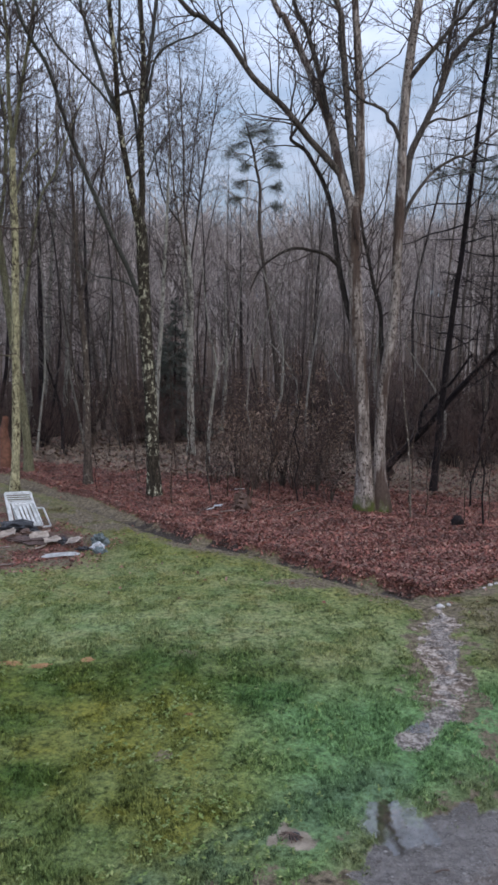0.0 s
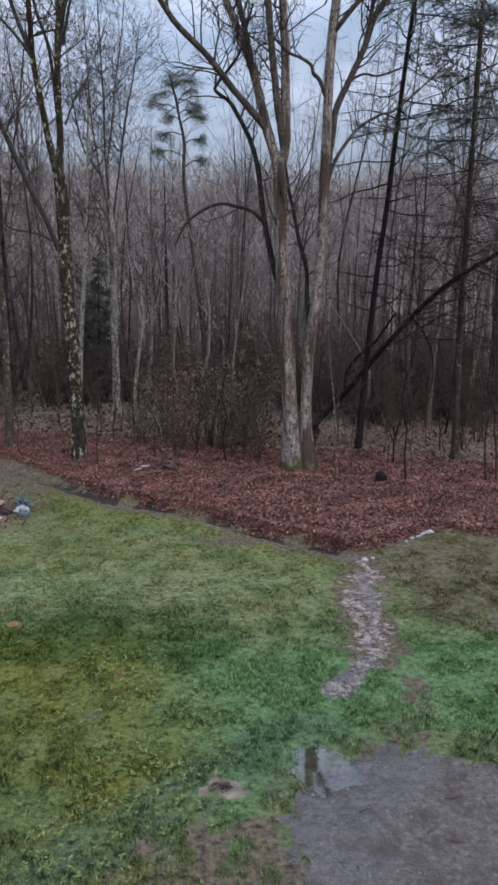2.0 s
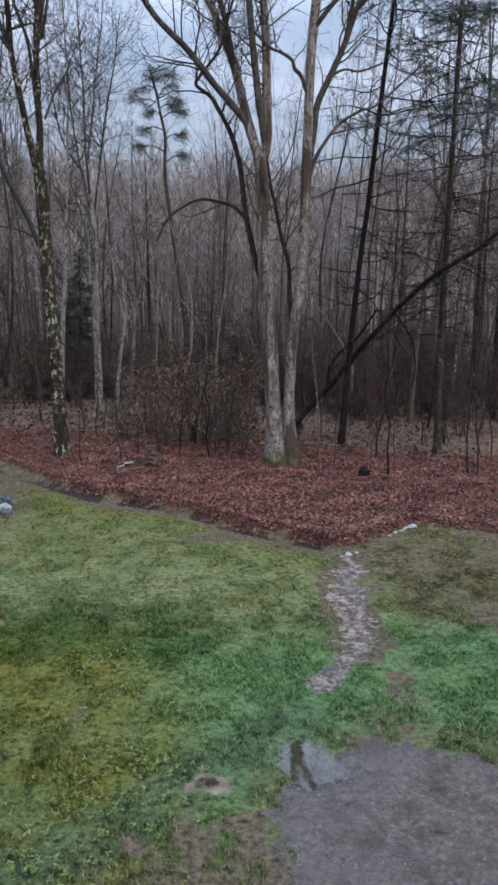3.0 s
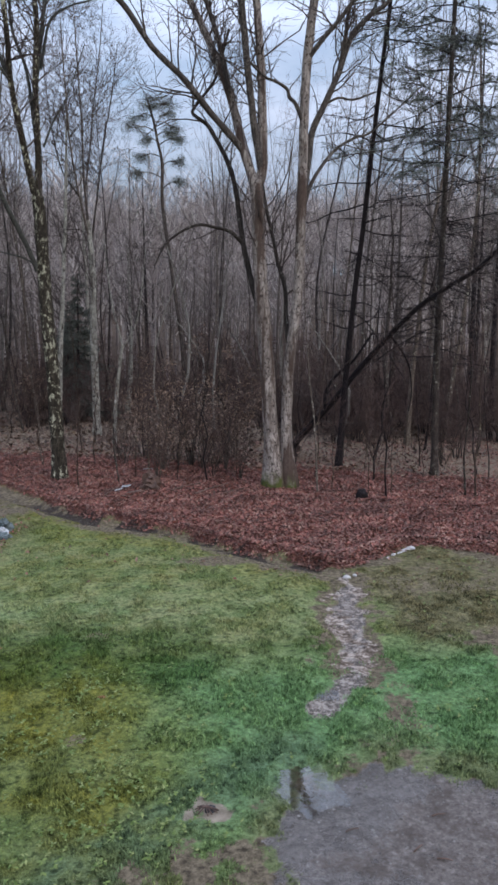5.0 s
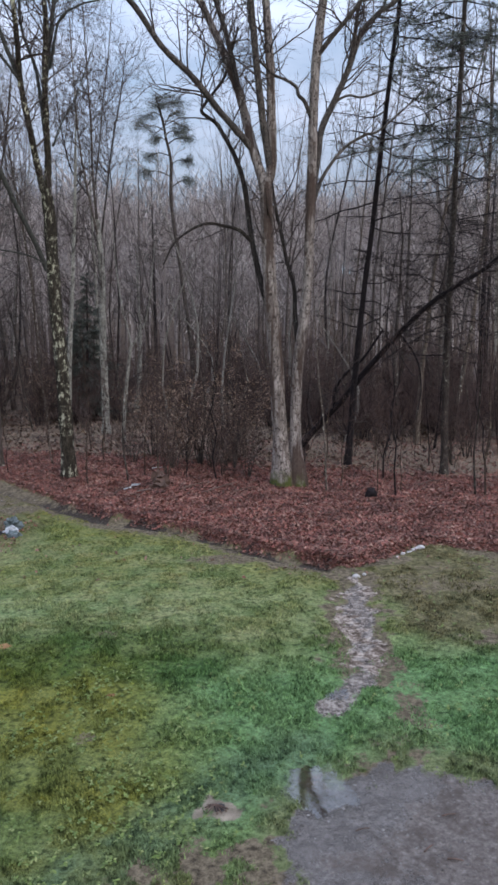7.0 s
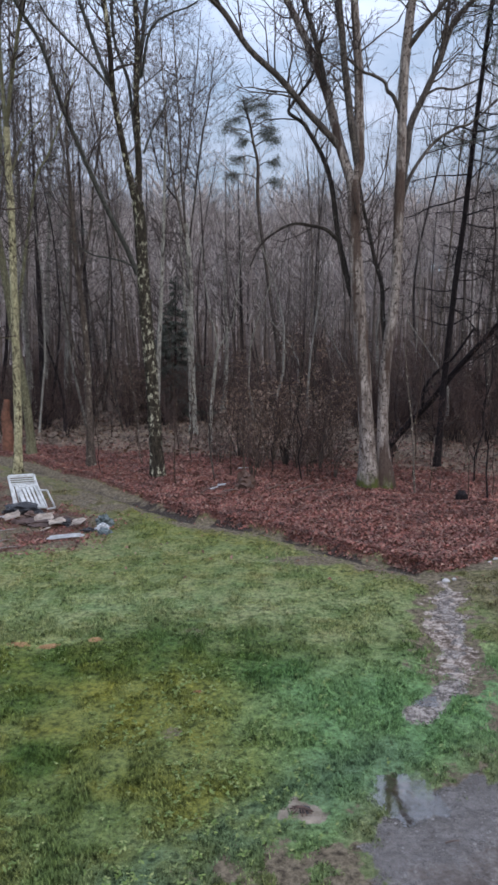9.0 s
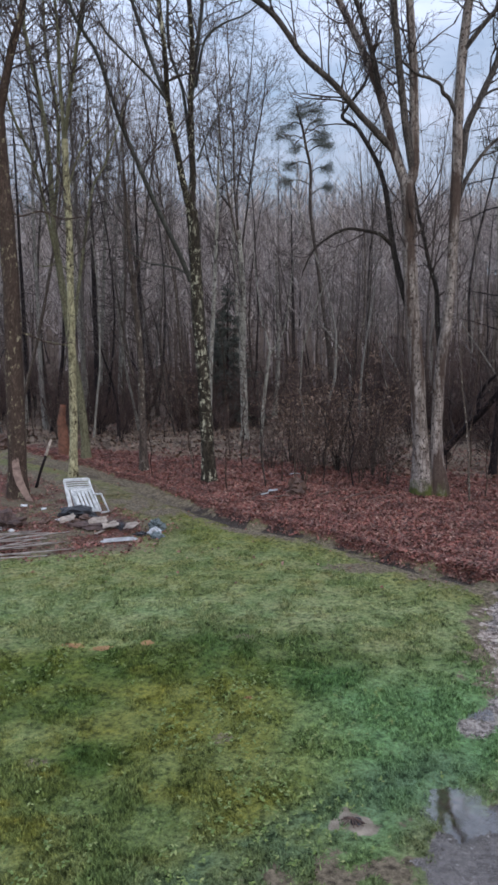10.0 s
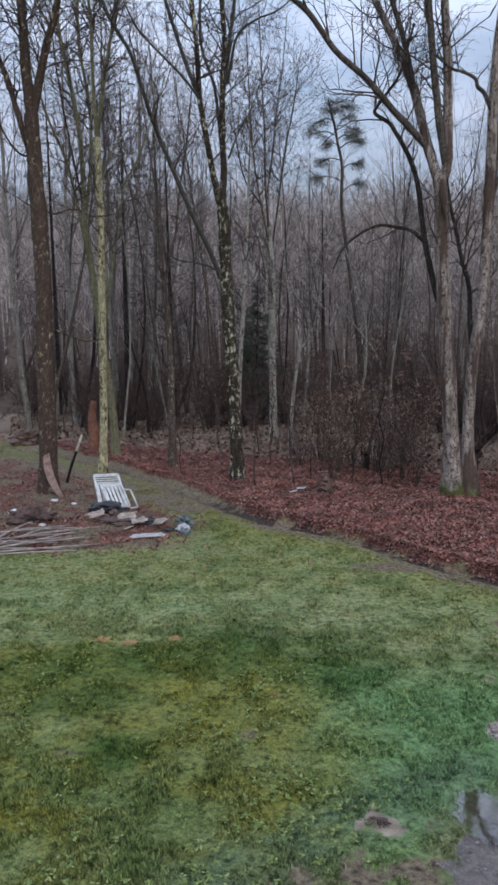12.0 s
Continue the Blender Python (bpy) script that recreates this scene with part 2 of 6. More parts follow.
def zones(x, y):
    """How far each ground cover and the rut's painted shade hold at plan points."""
    n1, n2, n3 = soft_noise(x, y, 1.6), soft_noise(x, y, 0.45, 3, 3.1), soft_noise(x, y, 5.0, 2, 7.7)
    wob = (n2 - 0.5) * 0.7
    z = {}
    past = y - np.interp(x, EDGE_X, EDGE_Y) + wob * 0.45
    leaf = smooth(-0.10, 0.30, past)
    # bare, littered patch round the rubbish heap
    heap = np.minimum(smooth(12.1, 12.9, y + 0.25 * (x + 4.4) * -1.0 + wob), smooth(-2.6, -3.6, x + wob))
    heap = heap * (1 - smooth(-1.6, -0.7, y - np.interp(x, PATH_X, PATH_Y) + wob * 1.5))
    z["heap"] = heap
    z["leaf"] = np.maximum(leaf, heap * (0.22 + 0.42 * smooth(0.38, 0.58, n2)))
    fringe = smooth(-1.3, -0.1, past) * smooth(0.40, 0.62, n2) * 0.8
    # muddy line along the rut, also the mask for the ridge's painted shadow
    shaded_lip = (1 - smooth(0.05, 0.15, near_line(x, y, RUT) - 0.16 * smooth(0.4, -0.8, x) * smooth(-3.5, -1.5, x) + wob * 0.10 + (soft_noise(x, y, 0.16, 2, 31.0) - 0.5) * 0.34)) * smooth(0.30, 0.46, n2) * (0.5 + 0.5 * smooth(-3.4, -2.0, x))
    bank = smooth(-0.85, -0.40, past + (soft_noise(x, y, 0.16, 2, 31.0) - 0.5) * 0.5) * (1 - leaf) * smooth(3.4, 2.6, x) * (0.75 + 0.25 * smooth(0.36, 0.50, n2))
    z["shaded_lip"] = shaded_lip
    rut = (1 - smooth(0.20, 0.55, near_line(x, y, RUT) - 0.18 * smooth(0.6, -0.8, x) * smooth(-3.5, -1.5, x) + wob * 0.6)) * (0.45 + 0.55 * smooth(0.36, 0.54, n2))
    track = 1 - smooth(0.25, 0.9, near_line(x, y, TRACK) + wob * 0.7)
    n4 = soft_noise(x, y, 0.16, 2, 31.0) - 0.5
    by = near_line(x, y, SEEP)
    seep = 1 - smooth(0.13, 0.24, by + wob * 0.38 + n4 * 0.40 - 0.10 * smooth(10.4, 9.6, y) * smooth(8.6, 9.2, y) + 0.12 * smooth(10.3, 10.8, y))
    rim = (1 - smooth(0.30, 0.52, by + wob * 0.5 + n4 * 0.5)) * 0.8
    trickle = 1 - smooth(0.06, 0.2, near_line(x, y, TRICKLE) + wob * 0.2 + n4 * 0.2)
    drive_edge = np.interp(x, [-2.2, 0.2, 0.62, 0.8, 1.05, 1.35, 1.6, 2.1, 2.9, 4.0, 8.0], [2.6, 4.15, 4.6, 4.95, 5.35, 5.62, 5.6, 5.88, 5.45, 5.3, 5.2])
    drive = smooth(-0.16, 0.16, drive_edge - y + wob * 0.6 + n4 * 0.35)
    drive = drive * smooth(-0.14, 0.14, x - np.interp(y, [3, 4.24, 4.6, 4.9, 5.25, 5.7], [1.25, 0.94, 0.85, 0.73, 0.80, 0.95]) + wob * 0.5 + n4 * 0.3)
    thin = smooth(0.75, -0.05, y - np.maximum(drive_edge, 4.35) + wob * 0.9) * smooth(-1.2, 0.0, x)
    bare = (0.45 + 0.55 * smooth(6.1, 6.5, y)) * (0.4 + 0.6 * smooth(0.34, 0.52, n2)) * (1 - smooth(0.08, 0.36, near_line(x, y, [(2.66, 7.3), (2.5, 6.7), (2.3, 5.9)]) + wob * 0.5 + n4 * 0.35))
    bare = np.maximum(bare, 0.9 * (1 - smooth(0.5, 1.2, blob(x, y, 4.7, 8.2, 0.95, 0.6) + wob * 1.6 + n4)))
    bare = np.maximum(bare, 0.85 * (1 - smooth(0.5, 1.1, blob(x, y, 1.0, 12.0, 0.9, 0.35) + wob)))
    bare = np.maximum(bare, 0.8 * (1 - smooth(0.4, 1.1, blob(x, y, 6.6, 10.8, 1.5, 0.9) + wob)))
    bare = np.maximum(bare, 0.55 * smooth(3.0, 4.0, x + wob) * smooth(8.4, 9.6, y + wob) * smooth(0.40, 0.60, n2))
    bare = np.maximum(bare, (1 - smooth(0.55, 1.25, blob(x, y, 0.22, 4.45, 0.85, 0.55) + wob * 1.2 + n4)) * (0.2 + 0.8 * smooth(0.42, 0.60, soft_noise(x, y, 0.22, 3, 61.0))))
    for cx, cy, rx, ry in ((-2.56, 6.1, 0.13, 0.10), (-0.83, 6.6, 0.13, 0.12), (-0.45, 5.33, 0.10, 0.05), (-0.81, 9.0, 0.2, 0.14), (0.1, 5.0, 0.12, 0.08)):
        bare = np.maximum(bare, 0.55 * (1 - smooth(0.5, 1.3, blob(x, y, cx, cy, rx, ry) + wob * 1.5 + n4)))
    rust = 0.0 * x
    for cx, cy, rx, ry in ((-3.02, 8.73, 0.17, 0.10), (-2.63, 8.67, 0.14, 0.07), (-2.06, 8.81, 0.10, 0.08), (-0.62, 7.4, 0.1, 0.06)):
        rust = np.maximum(rust, 0.85 * (1 - smooth(0.5, 1.3, blob(x, y, cx, cy, rx, ry) + wob * 1.6 + n4)))
    z["rust"] = rust
    pale = (1 - smooth(0.50, 1.1, blob(x, y, 0.38, 5.38, 0.19, 0.15) + wob * 1.8 + n4 * 2.2))
    z["pale"] = pale
    inside = y - 22.2 + 0.42 * x + wob * 3 + (n1 - 0.5) * 2.0
    z["woods"] = smooth(-0.9, 0.9, inside) * smooth(0.3, 2.5, past + wob * 2)
    z["straw"] = smooth(-0.3, 0.9, inside) * smooth(11.0, 5.0, inside + wob * 3) * (0.35 + 0.65 * smooth(0.34, 0.52, n1))
    z["mud"] = np.clip(np.maximum.reduce([rut * 0.95, shaded_lip, bank, track * smooth(0.34, 0.56, n2), seep, rim, trickle, bare, heap * 0.8, fringe, thin * smooth(-0.10, 0.10, n4 + (n2 - 0.47) * 0.8) * 0.9]), 0, 1)
    z["drive"] = drive
    z["seep"] = np.maximum(seep, trickle)
    pool = 1 - smooth(0.75, 1.05, blob(x, y, 1.30, 5.6, 0.30, 0.35) + wob * 0.5 + n4 * 0.7)
    z["pool"] = pool
    z["wet"] = np.clip(np.maximum.reduce([pool, seep * smooth(-0.12, 0.05, n4), trickle, rut * 0.25, drive * np.maximum(smooth(0.36, 0.56, n1 * 0.6 + n2 * 0.4) * 0.85, 1 - smooth(1.0, 2.6, blob(x, y, 1.3, 5.5, 0.4, 0.4) + wob)), track * 0.3]), 0, 1)
    z["dry"] = np.clip(smooth(0.9, -0.5, x + (n3 - 0.5) * 2) * smooth(9.6, 8.2, y + (n3 - 0.5) * 2) * (0.40 + 0.60 * smooth(0.36, 0.58, n1)) * (1 - 0.7 * smooth(5.3, 4.6, y)) + 0.65 * smooth(10.4, 12.2, y + (n3 - 0.5) * 2) * (0.5 + 0.5 * smooth(0.35, 0.6, n1)) + 0.28 * smooth(0.45, 0.62, n2) + 0.5 * smooth(3.3, 4.4, x) * smooth(7.6, 9.5, y), 0, 1)
    z["lush"] = np.clip(smooth(0.44, 0.62, soft_noise(x, y, 0.42, 3, 21.0)) * (0.35 + 0.65 * smooth(0.40, 0.60, soft_noise(x, y, 2.2, 2, 41.0))), 0, 1)
    z["dry"] = np.clip(z["dry"] + 0.5 * smooth(-2.2, -0.4, past), 0, 1) * (1 - 0.7 * z["lush"])
    z["dull"] = np.clip(np.maximum.reduce([1.0 * smooth(2.9, 3.5, x + wob) * smooth(7.7, 8.8, y + wob), 0.75 * smooth(-1.4, -0.2, past), track, 0.7 * smooth(-2.0, -3.2, x + wob) * smooth(12.0, 13.4, y), 0.6 * thin]), 0, 1)
    z["fresh"] = smooth(-0.7, 0.8, x + (n3 - 0.5) * 1.5) * smooth(9.2, 7.4, y + (n3 - 0.5) * 2) * (1 - 0.5 * z["dull"])
    deep = 1 - smooth(0.25, 0.85, near_line(x, y, [(-4.6, 7.3), (-2.9, 7.95), (-1.4, 8.35), (-0.1, 8.0)]) + wob * 0.9)
    deep = np.maximum(deep, 0.6 * (1 - smooth(0.5, 1.35, blob(x, y, -0.6, 8.6, 1.5, 0.8) + wob)))
    deep = np.maximum(deep, 0.9 * (1 - smooth(0.5, 1.3, blob(x, y, -2.75, 7.3, 0.75, 0.5) + wob * 1.3)))
    deep = np.maximum(deep, 0.8 * (1 - smooth(0.5, 1.3, blob(x, y, -2.0, 6.2, 0.45, 0.35) + wob * 1.3)))
    mist = 1 - smooth(0.5, 1.3, blob(x, y, -3.6, 10.05, 2.6, 0.65) + wob)
    z["fresh"], z["dry"] = np.maximum(z["fresh"], 0.62 * mist * (0.35 + 0.65 * smooth(0.34, 0.60, n1))), z["dry"] * (1 - 0.7 * mist)
    z["lush"] = np.clip(z["lush"] * (1 - 0.6 * z["fresh"]) * (0.5 + 0.9 * deep) + 0.60 * deep, 0, 1)
    z["deep"] = np.clip(deep * (0.55 + 0.45 * smooth(0.36, 0.58, n2)), 0, 1)
    z["teal"] = (1 - smooth(0.12, 0.55, near_line(x, y, [(-0.9, 4.6), (-0.35, 5.0), (0.15, 5.4), (0.7, 5.85), (1.2, 6.2)]) + wob * 0.7)) * (0.5 + 0.5 * smooth(0.36, 0.56, n2))
    z["haze"] = smooth(8.3, 9.6, y + (n3 - 0.5) * 2.4 + wob) * (0.55 + 0.45 * smooth(0.34, 0.56, n1)) * (1 - 0.6 * smooth(-1.6, -0.3, past)) * (1 - 0.5 * deep) * smooth(3.4, 2.6, x) * smooth(14.6, 12.4, y + wob)
    z["cover"] = np.clip((1 - leaf) * (1 - np.clip(z["mud"] * 1.1, 0, 1)) * (1 - drive) * (1 - pool) * (1 - pale) * (1 - rust), 0, 1)
    return z


def ground_height(x, y):
    x, y = np.asarray(x, float), np.asarray(y, float)
    by_seep, by_pool = near_line(x, y, SEEP + TRICKLE), blob(x, y, 1.27, 5.6, 0.33, 0.4)
    calm = np.minimum(smooth(0.3, 1.0, by_seep), smooth(1.0, 2.2, by_pool)) * smooth(4.5, 7.5, y)
    z = (soft_noise(x, y, 1.3, 3, 2.0) - 0.5) * 0.12 * calm
    z = z + (soft_noise(x, y, 0.26, 4, 6.0) - 0.5) * 0.085 * smooth(0.55, 0.2, by_seep)
    z = z + (soft_noise(x, y, 0.22, 3, 9.0) - 0.5) * 0.030 * smooth(6.2, 5.6, y) * smooth(0.4, 1.0, x)
    z = z - 0.09 * (1 - smooth(0.03, 0.30, near_line(x, y, RUT)))
    z = z + 0.10 * smooth(0.05, 0.3, y - np.interp(x, EDGE_X, EDGE_Y)) * smooth(0.9, 0.4, y - np.interp(x, EDGE_X, EDGE_Y))
    z = z - 0.04 * (1 - smooth(0.12, 0.5, by_seep)) - 0.05 * (1 - smooth(0.55, 1.15, by_pool + (soft_noise(x, y, 0.2, 3, 8.0) - 0.5) * 1.1))
    z = z + (soft_noise(x, y, 9.0, 3, 4.0) - 0.5) * 1.1 * smooth(24, 40, np.hypot(x, y))
    far = np.hypot(x, y)
    z = z + 17.0 * smooth(45, 175, far) + 10 * smooth(160, 420, far) * soft_noise(x, y, 160.0, 2, 1.0)
    return z


def gz(x, y):
    return float(ground_height(np.array([x]), np.array([y]))[0])


def spread(inner, outer, step, limit, fine_from, fine_to):
    """Plan lines close together in the middle and wider apart outside."""
    a = [*np.arange(inner, fine_from, step), *np.arange(fine_from, fine_to, 0.045), *np.arange(fine_to, outer + step / 2, step)]
    outer = a[-1]
    w, p, q = step, inner, outer
    low, high = [], []
    while q < limit or p > -limit:
        w *= 1.22
        p, q = p - w, q + w
        low.append(p)
        high.append(q)
    return np.array(low[::-1] + a + high)


def sheet(name, xs, ys):
    gx, gy = np.meshgrid(xs, ys)
    gx, gy = gx.ravel(), gy.ravel()
    me = bpy.data.meshes.new(name)
    nx, ny = len(xs), len(ys)
    i = (np.arange(ny - 1)[:, None] * nx + np.arange(nx - 1)[None, :]).ravel()
    faces = np.stack([i, i + 1, i + nx + 1, i + nx], 1)
    me.from_pydata(np.stack([gx, gy, ground_height(gx, gy)], 1).tolist(), [], faces.tolist())
    me.polygons.foreach_set("use_smooth", [True] * len(faces))
    for key, values in zones(gx, gy).items():
        me.attributes.new(key, "FLOAT", "POINT").data.foreach_set("value", np.clip(values, 0, 1).astype(np.float32))
    return me


def grass_colour(m, v):
    """The lawn's tones: blue-green, olive and yellowed, with shade among tufts painted in."""
    green = m.ramp(m.noise(2.2, 4, v), (0.35, (0.126, 0.160, 0.062)), (0.65, (0.222, 0.262, 0.116)))
    green = m.blend(m.attr("lush"), green, (0.058, 0.112, 0.030))
    olive = m.ramp(m.noise(3.0, 4, v), (0.35, (0.112, 0.116, 0.018)), (0.65, (0.192, 0.182, 0.034)))
    tone = m.blend(m.math("MULTIPLY", m.attr("dry"), 0.85), green, olive)
    tone = m.blend(m.math("MULTIPLY", m.attr("fresh"), 0.7), tone, (0.118, 0.240, 0.104))
    tone = m.blend(m.math("MULTIPLY", m.attr("dull"), 0.88), tone, m.ramp(m.noise(4, 4, v), (0.35, (0.090, 0.078, 0.042)), (0.65, (0.190, 0.158, 0.095))))
    tone = m.blend(m.math("MULTIPLY", m.attr("haze"), 0.48), tone, m.ramp(m.noise(2.2, 5, v, 0.65), (0.36, (0.185, 0.245, 0.112)), (0.50, (0.245, 0.268, 0.135)), (0.64, (0.285, 0.258, 0.140))))
    tone = m.blend(m.math("MULTIPLY", m.attr("teal"), 0.75), tone, (0.108, 0.168, 0.100))
    tone = m.blend(m.math("MULTIPLY", m.attr("deep"), 0.62), tone, (0.050, 0.098, 0.030))
    # dark specks are shadows between tufts, multiplied into the grass colour
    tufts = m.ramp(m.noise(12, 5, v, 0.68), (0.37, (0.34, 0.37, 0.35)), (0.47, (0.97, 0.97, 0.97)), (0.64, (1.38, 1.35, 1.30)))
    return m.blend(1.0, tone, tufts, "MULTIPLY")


def ground_material():
    m = Nodes("ground_cover", 0.9, 0.12)
    v = m.coords((1, 1, 1))
    fine, mid = m.noise(28, 6, v, 0.7), m.noise(6, 5, v, 0.6)
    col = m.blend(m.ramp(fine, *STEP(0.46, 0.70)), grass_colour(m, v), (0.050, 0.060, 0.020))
    earth = m.ramp(m.noise(14, 7, v, 0.75), (0.38, (0.044, 0.034, 0.023)), (0.60, (0.205, 0.164, 0.112)))
    litter = m.ramp(m.noise(20, 6, v, 0.75), (0.36, (0.030, 0.014, 0.013)), (0.50, (0.105, 0.045, 0.036)), (0.64, (0.25, 0.125, 0.095)))
    gravel = m.ramp(m.noise(17, 9, v, 0.72), (0.33, (0.075, 0.062, 0.054)), (0.55, (0.175, 0.150, 0.137)), (0.70, (0.28, 0.25, 0.232)))
    gravel = m.blend(m.math("MULTIPLY", m.ramp(m.noise(3.2, 6, v, 0.7), *STEP(0.46, 0.60)), 0.75), gravel, (0.082, 0.066, 0.057))
    dust = m.ramp(mid, (0.3, (0.13, 0.105, 0.078)), (0.7, (0.36, 0.30, 0.235)))
    rough_edge = m.math("ADD", m.math("MULTIPLY", m.math("SUBTRACT", fine, 0.5), 1.5), m.math("MULTIPLY", m.math("SUBTRACT", m.noise(9, 4, v), 0.5), 0.9))

    def mask(name):
        return m.ramp(m.math("ADD", m.attr(name), rough_edge), *STEP(0.38, 0.62))

    col = m.blend(mask("mud"), col, earth)
    col = m.blend(mask("pale"), col, dust)
    col = m.blend(mask("rust"), col, m.ramp(mid, (0.3, (0.17, 0.090, 0.040)), (0.7, (0.36, 0.205, 0.105))))
    # wet mud; its palest flecks are sky glints put into the colour
    col = m.blend(m.math("MULTIPLY", mask("seep"), 0.8), col, m.ramp(m.noise(11, 8, v, 0.8), (0.41, (0.045, 0.032, 0.025)), (0.49, (0.19, 0.142, 0.118)), (0.57, (0.54, 0.46, 0.40))))
    col = m.blend(mask("drive"), col, gravel)
    col = m.blend(mask("leaf"), col, litter)
    # the ridge's shadow, laid over the mud as a near-black colour
    col = m.blend(m.math("MULTIPLY", m.ramp(m.attr("shaded_lip"), *STEP(0.2, 0.7)), 0.9), col, m.ramp(fine, (0.4, (0.020, 0.016, 0.014)), (0.65, (0.060, 0.046, 0.040))))
    floor = m.ramp(m.noise(3.5, 7, v, 0.75), (0.34, (0.045, 0.031, 0.023)), (0.66, (0.135, 0.098, 0.073)))
    col = m.blend(mask("woods"), col, floor)
    col = m.blend(mask("straw"), col, m.ramp(m.noise(9, 6, v, 0.7), (0.34, (0.105, 0.076, 0.054)), (0.66, (0.280, 0.218, 0.162))))
    wet = mask("wet")
    col = m.blend(m.math("MULTIPLY", wet, 0.28), col, (0.035, 0.03, 0.028))
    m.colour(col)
    m.roughness(m.ramp(wet, (0.0, (0.92, 0.92, 0.92)), (1.0, (0.17, 0.17, 0.17))))
    m.link(m.ramp(wet, (0.0, (0.12, 0.12, 0.12)), (1.0, (0.9, 0.9, 0.9))), m.bsdf.inputs["Specular IOR Level"])
    m.bump(m.math("ADD", m.math("MULTIPLY", fine, 0.7), mid), 0.75, 0.06)
    return m.mat


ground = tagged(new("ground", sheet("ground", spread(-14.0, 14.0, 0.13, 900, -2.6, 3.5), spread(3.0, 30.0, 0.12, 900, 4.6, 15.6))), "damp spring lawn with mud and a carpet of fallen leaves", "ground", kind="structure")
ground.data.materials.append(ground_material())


# ---- builders ----
def part(name, me, material, parent, label=""):
    """One mesh object under a thing or a part; the mesh comes as a bmesh or ready made."""
    if isinstance(me, bmesh.types.BMesh):
        bm, me = me, bpy.data.meshes.new(name)
        bm.to_mesh(me)
        bm.free()
    if material and not me.materials:
        me.materials.append(material)
    ob = new(name, me)
    ob.parent = parent
    return tagged(ob, label)


def thing(name, label, category, at=(0, 0, 0), turn=0, group="", kind=""):
    ob = tagged(new(name), label, category, group, kind)
    ob.empty_display_size = 0.2
    ob.matrix_basis = pose(*at, 0, 0, turn)
    return ob


class Shell:
    """Collects vertices and faces of one mesh."""

    def __init__(self):
        self.v, self.f, self.n = [], [], 0

    def put(self, verts, faces):
        self.v.append(np.asarray(verts, float))
        self.f.append(np.asarray(faces, int) + self.n)
        self.n += len(verts)

    def tube(self, pts, radii, sides=5, lumps=0.0, rng=None):
        pts, radii = np.asarray(pts, float), np.asarray(radii, float)
        n = len(pts)
        tan = np.gradient(pts, axis=0)
        tan /= np.linalg.norm(tan, axis=1)[:, None] + 1e-9
        ref = np.array([1.0, 0.13, 0.07]) if abs(tan[:, 0]).max() < 0.9 else np.array([0.07, 1.0, 0.13])
        a = np.cross(tan, ref)
        a /= np.linalg.norm(a, axis=1)[:, None] + 1e-9
        b = np.cross(tan, a)
        ang = np.arange(sides) * 2 * np.pi / sides
        r = radii[:, None] * np.ones(sides)[None, :]
        if lumps and rng is not None:
            r = r * (1 + lumps * (rng.rand(n, sides) - 0.5))
        ring = pts[:, None, :] + r[:, :, None] * (np.cos(ang)[None, :, None] * a[:, None, :] + np.sin(ang)[None, :, None] * b[:, None, :])
        i = (np.arange(n - 1)[:, None] * sides + np.arange(sides)[None, :]).ravel()
        j = (np.arange(n - 1)[:, None] * sides + (np.arange(sides)[None, :] + 1) % sides).ravel()
        self.put(ring.reshape(-1, 3), np.stack([i, j, j + sides, i + sides], 1))

    def mesh(self, name, material=None, smooth_faces=True):
        me = bpy.data.meshes.new(name)
        faces = [f for block in self.f for f in block.tolist()]
        me.from_pydata(np.concatenate(self.v).tolist() if self.v else [], [], faces)
        if smooth_faces:
            me.polygons.foreach_set("use_smooth", [True] * len(faces))
        if material:
            me.materials.append(material)
        return me


def unit(v):
    return v / (np.linalg.norm(v) + 1e-9)


def glide(points, per=4):
    """A smooth line through a few bends."""
    p = np.asarray(points, float)
    q = np.vstack([2 * p[0] - p[1], p, 2 * p[-1] - p[-2]])
    out = []
    for i in range(1, len(q) - 2):
        for t in np.arange(per) / per:
            out.append(0.5 * (2 * q[i] + (q[i + 1] - q[i - 1]) * t + (2 * q[i - 1] - 5 * q[i] + 4 * q[i + 1] - q[i + 2]) * t * t + (3 * q[i] - q[i - 1] - 3 * q[i + 1] + q[i + 2]) * t ** 3))
    out.append(p[-1])
    return np.array(out)


def grow(sh, rng, p, d, length, r, kids, lift=0.06, spread_by=0.8, wobble=0.24, sides=4):
    """A branch that wavers upward and carries smaller ones, level by level."""
    n = 4 if kids else 3
    pts, dirs = [np.array(p, float)], [unit(d)]
    for _ in range(n):
        nd = unit(dirs[-1] + rng.randn(3) * wobble + np.array([0, 0, lift]))
        pts.append(pts[-1] + nd * length / n)
        dirs.append(nd)
    sh.tube(pts, np.linspace(r, max(r * 0.35, 0.0035), n + 1), sides)
    if not kids:
        return
    for k in range(kids[0]):
        at = 0.2 + 0.8 * (k + rng.rand()) / kids[0]
        i = min(int(at * n), n - 1)
        q = pts[i] + (pts[i + 1] - pts[i]) * (at * n - i)
        side = unit(np.cross(dirs[i], rng.randn(3)))
        nd = unit(dirs[i] * (1 - 0.45 * spread_by) + side * spread_by)
        grow(sh, rng, q, nd, length * (0.34 + 0.3 * rng.rand()), max(r * 0.5, 0.004), kids[1:], lift, spread_by, wobble, 3)


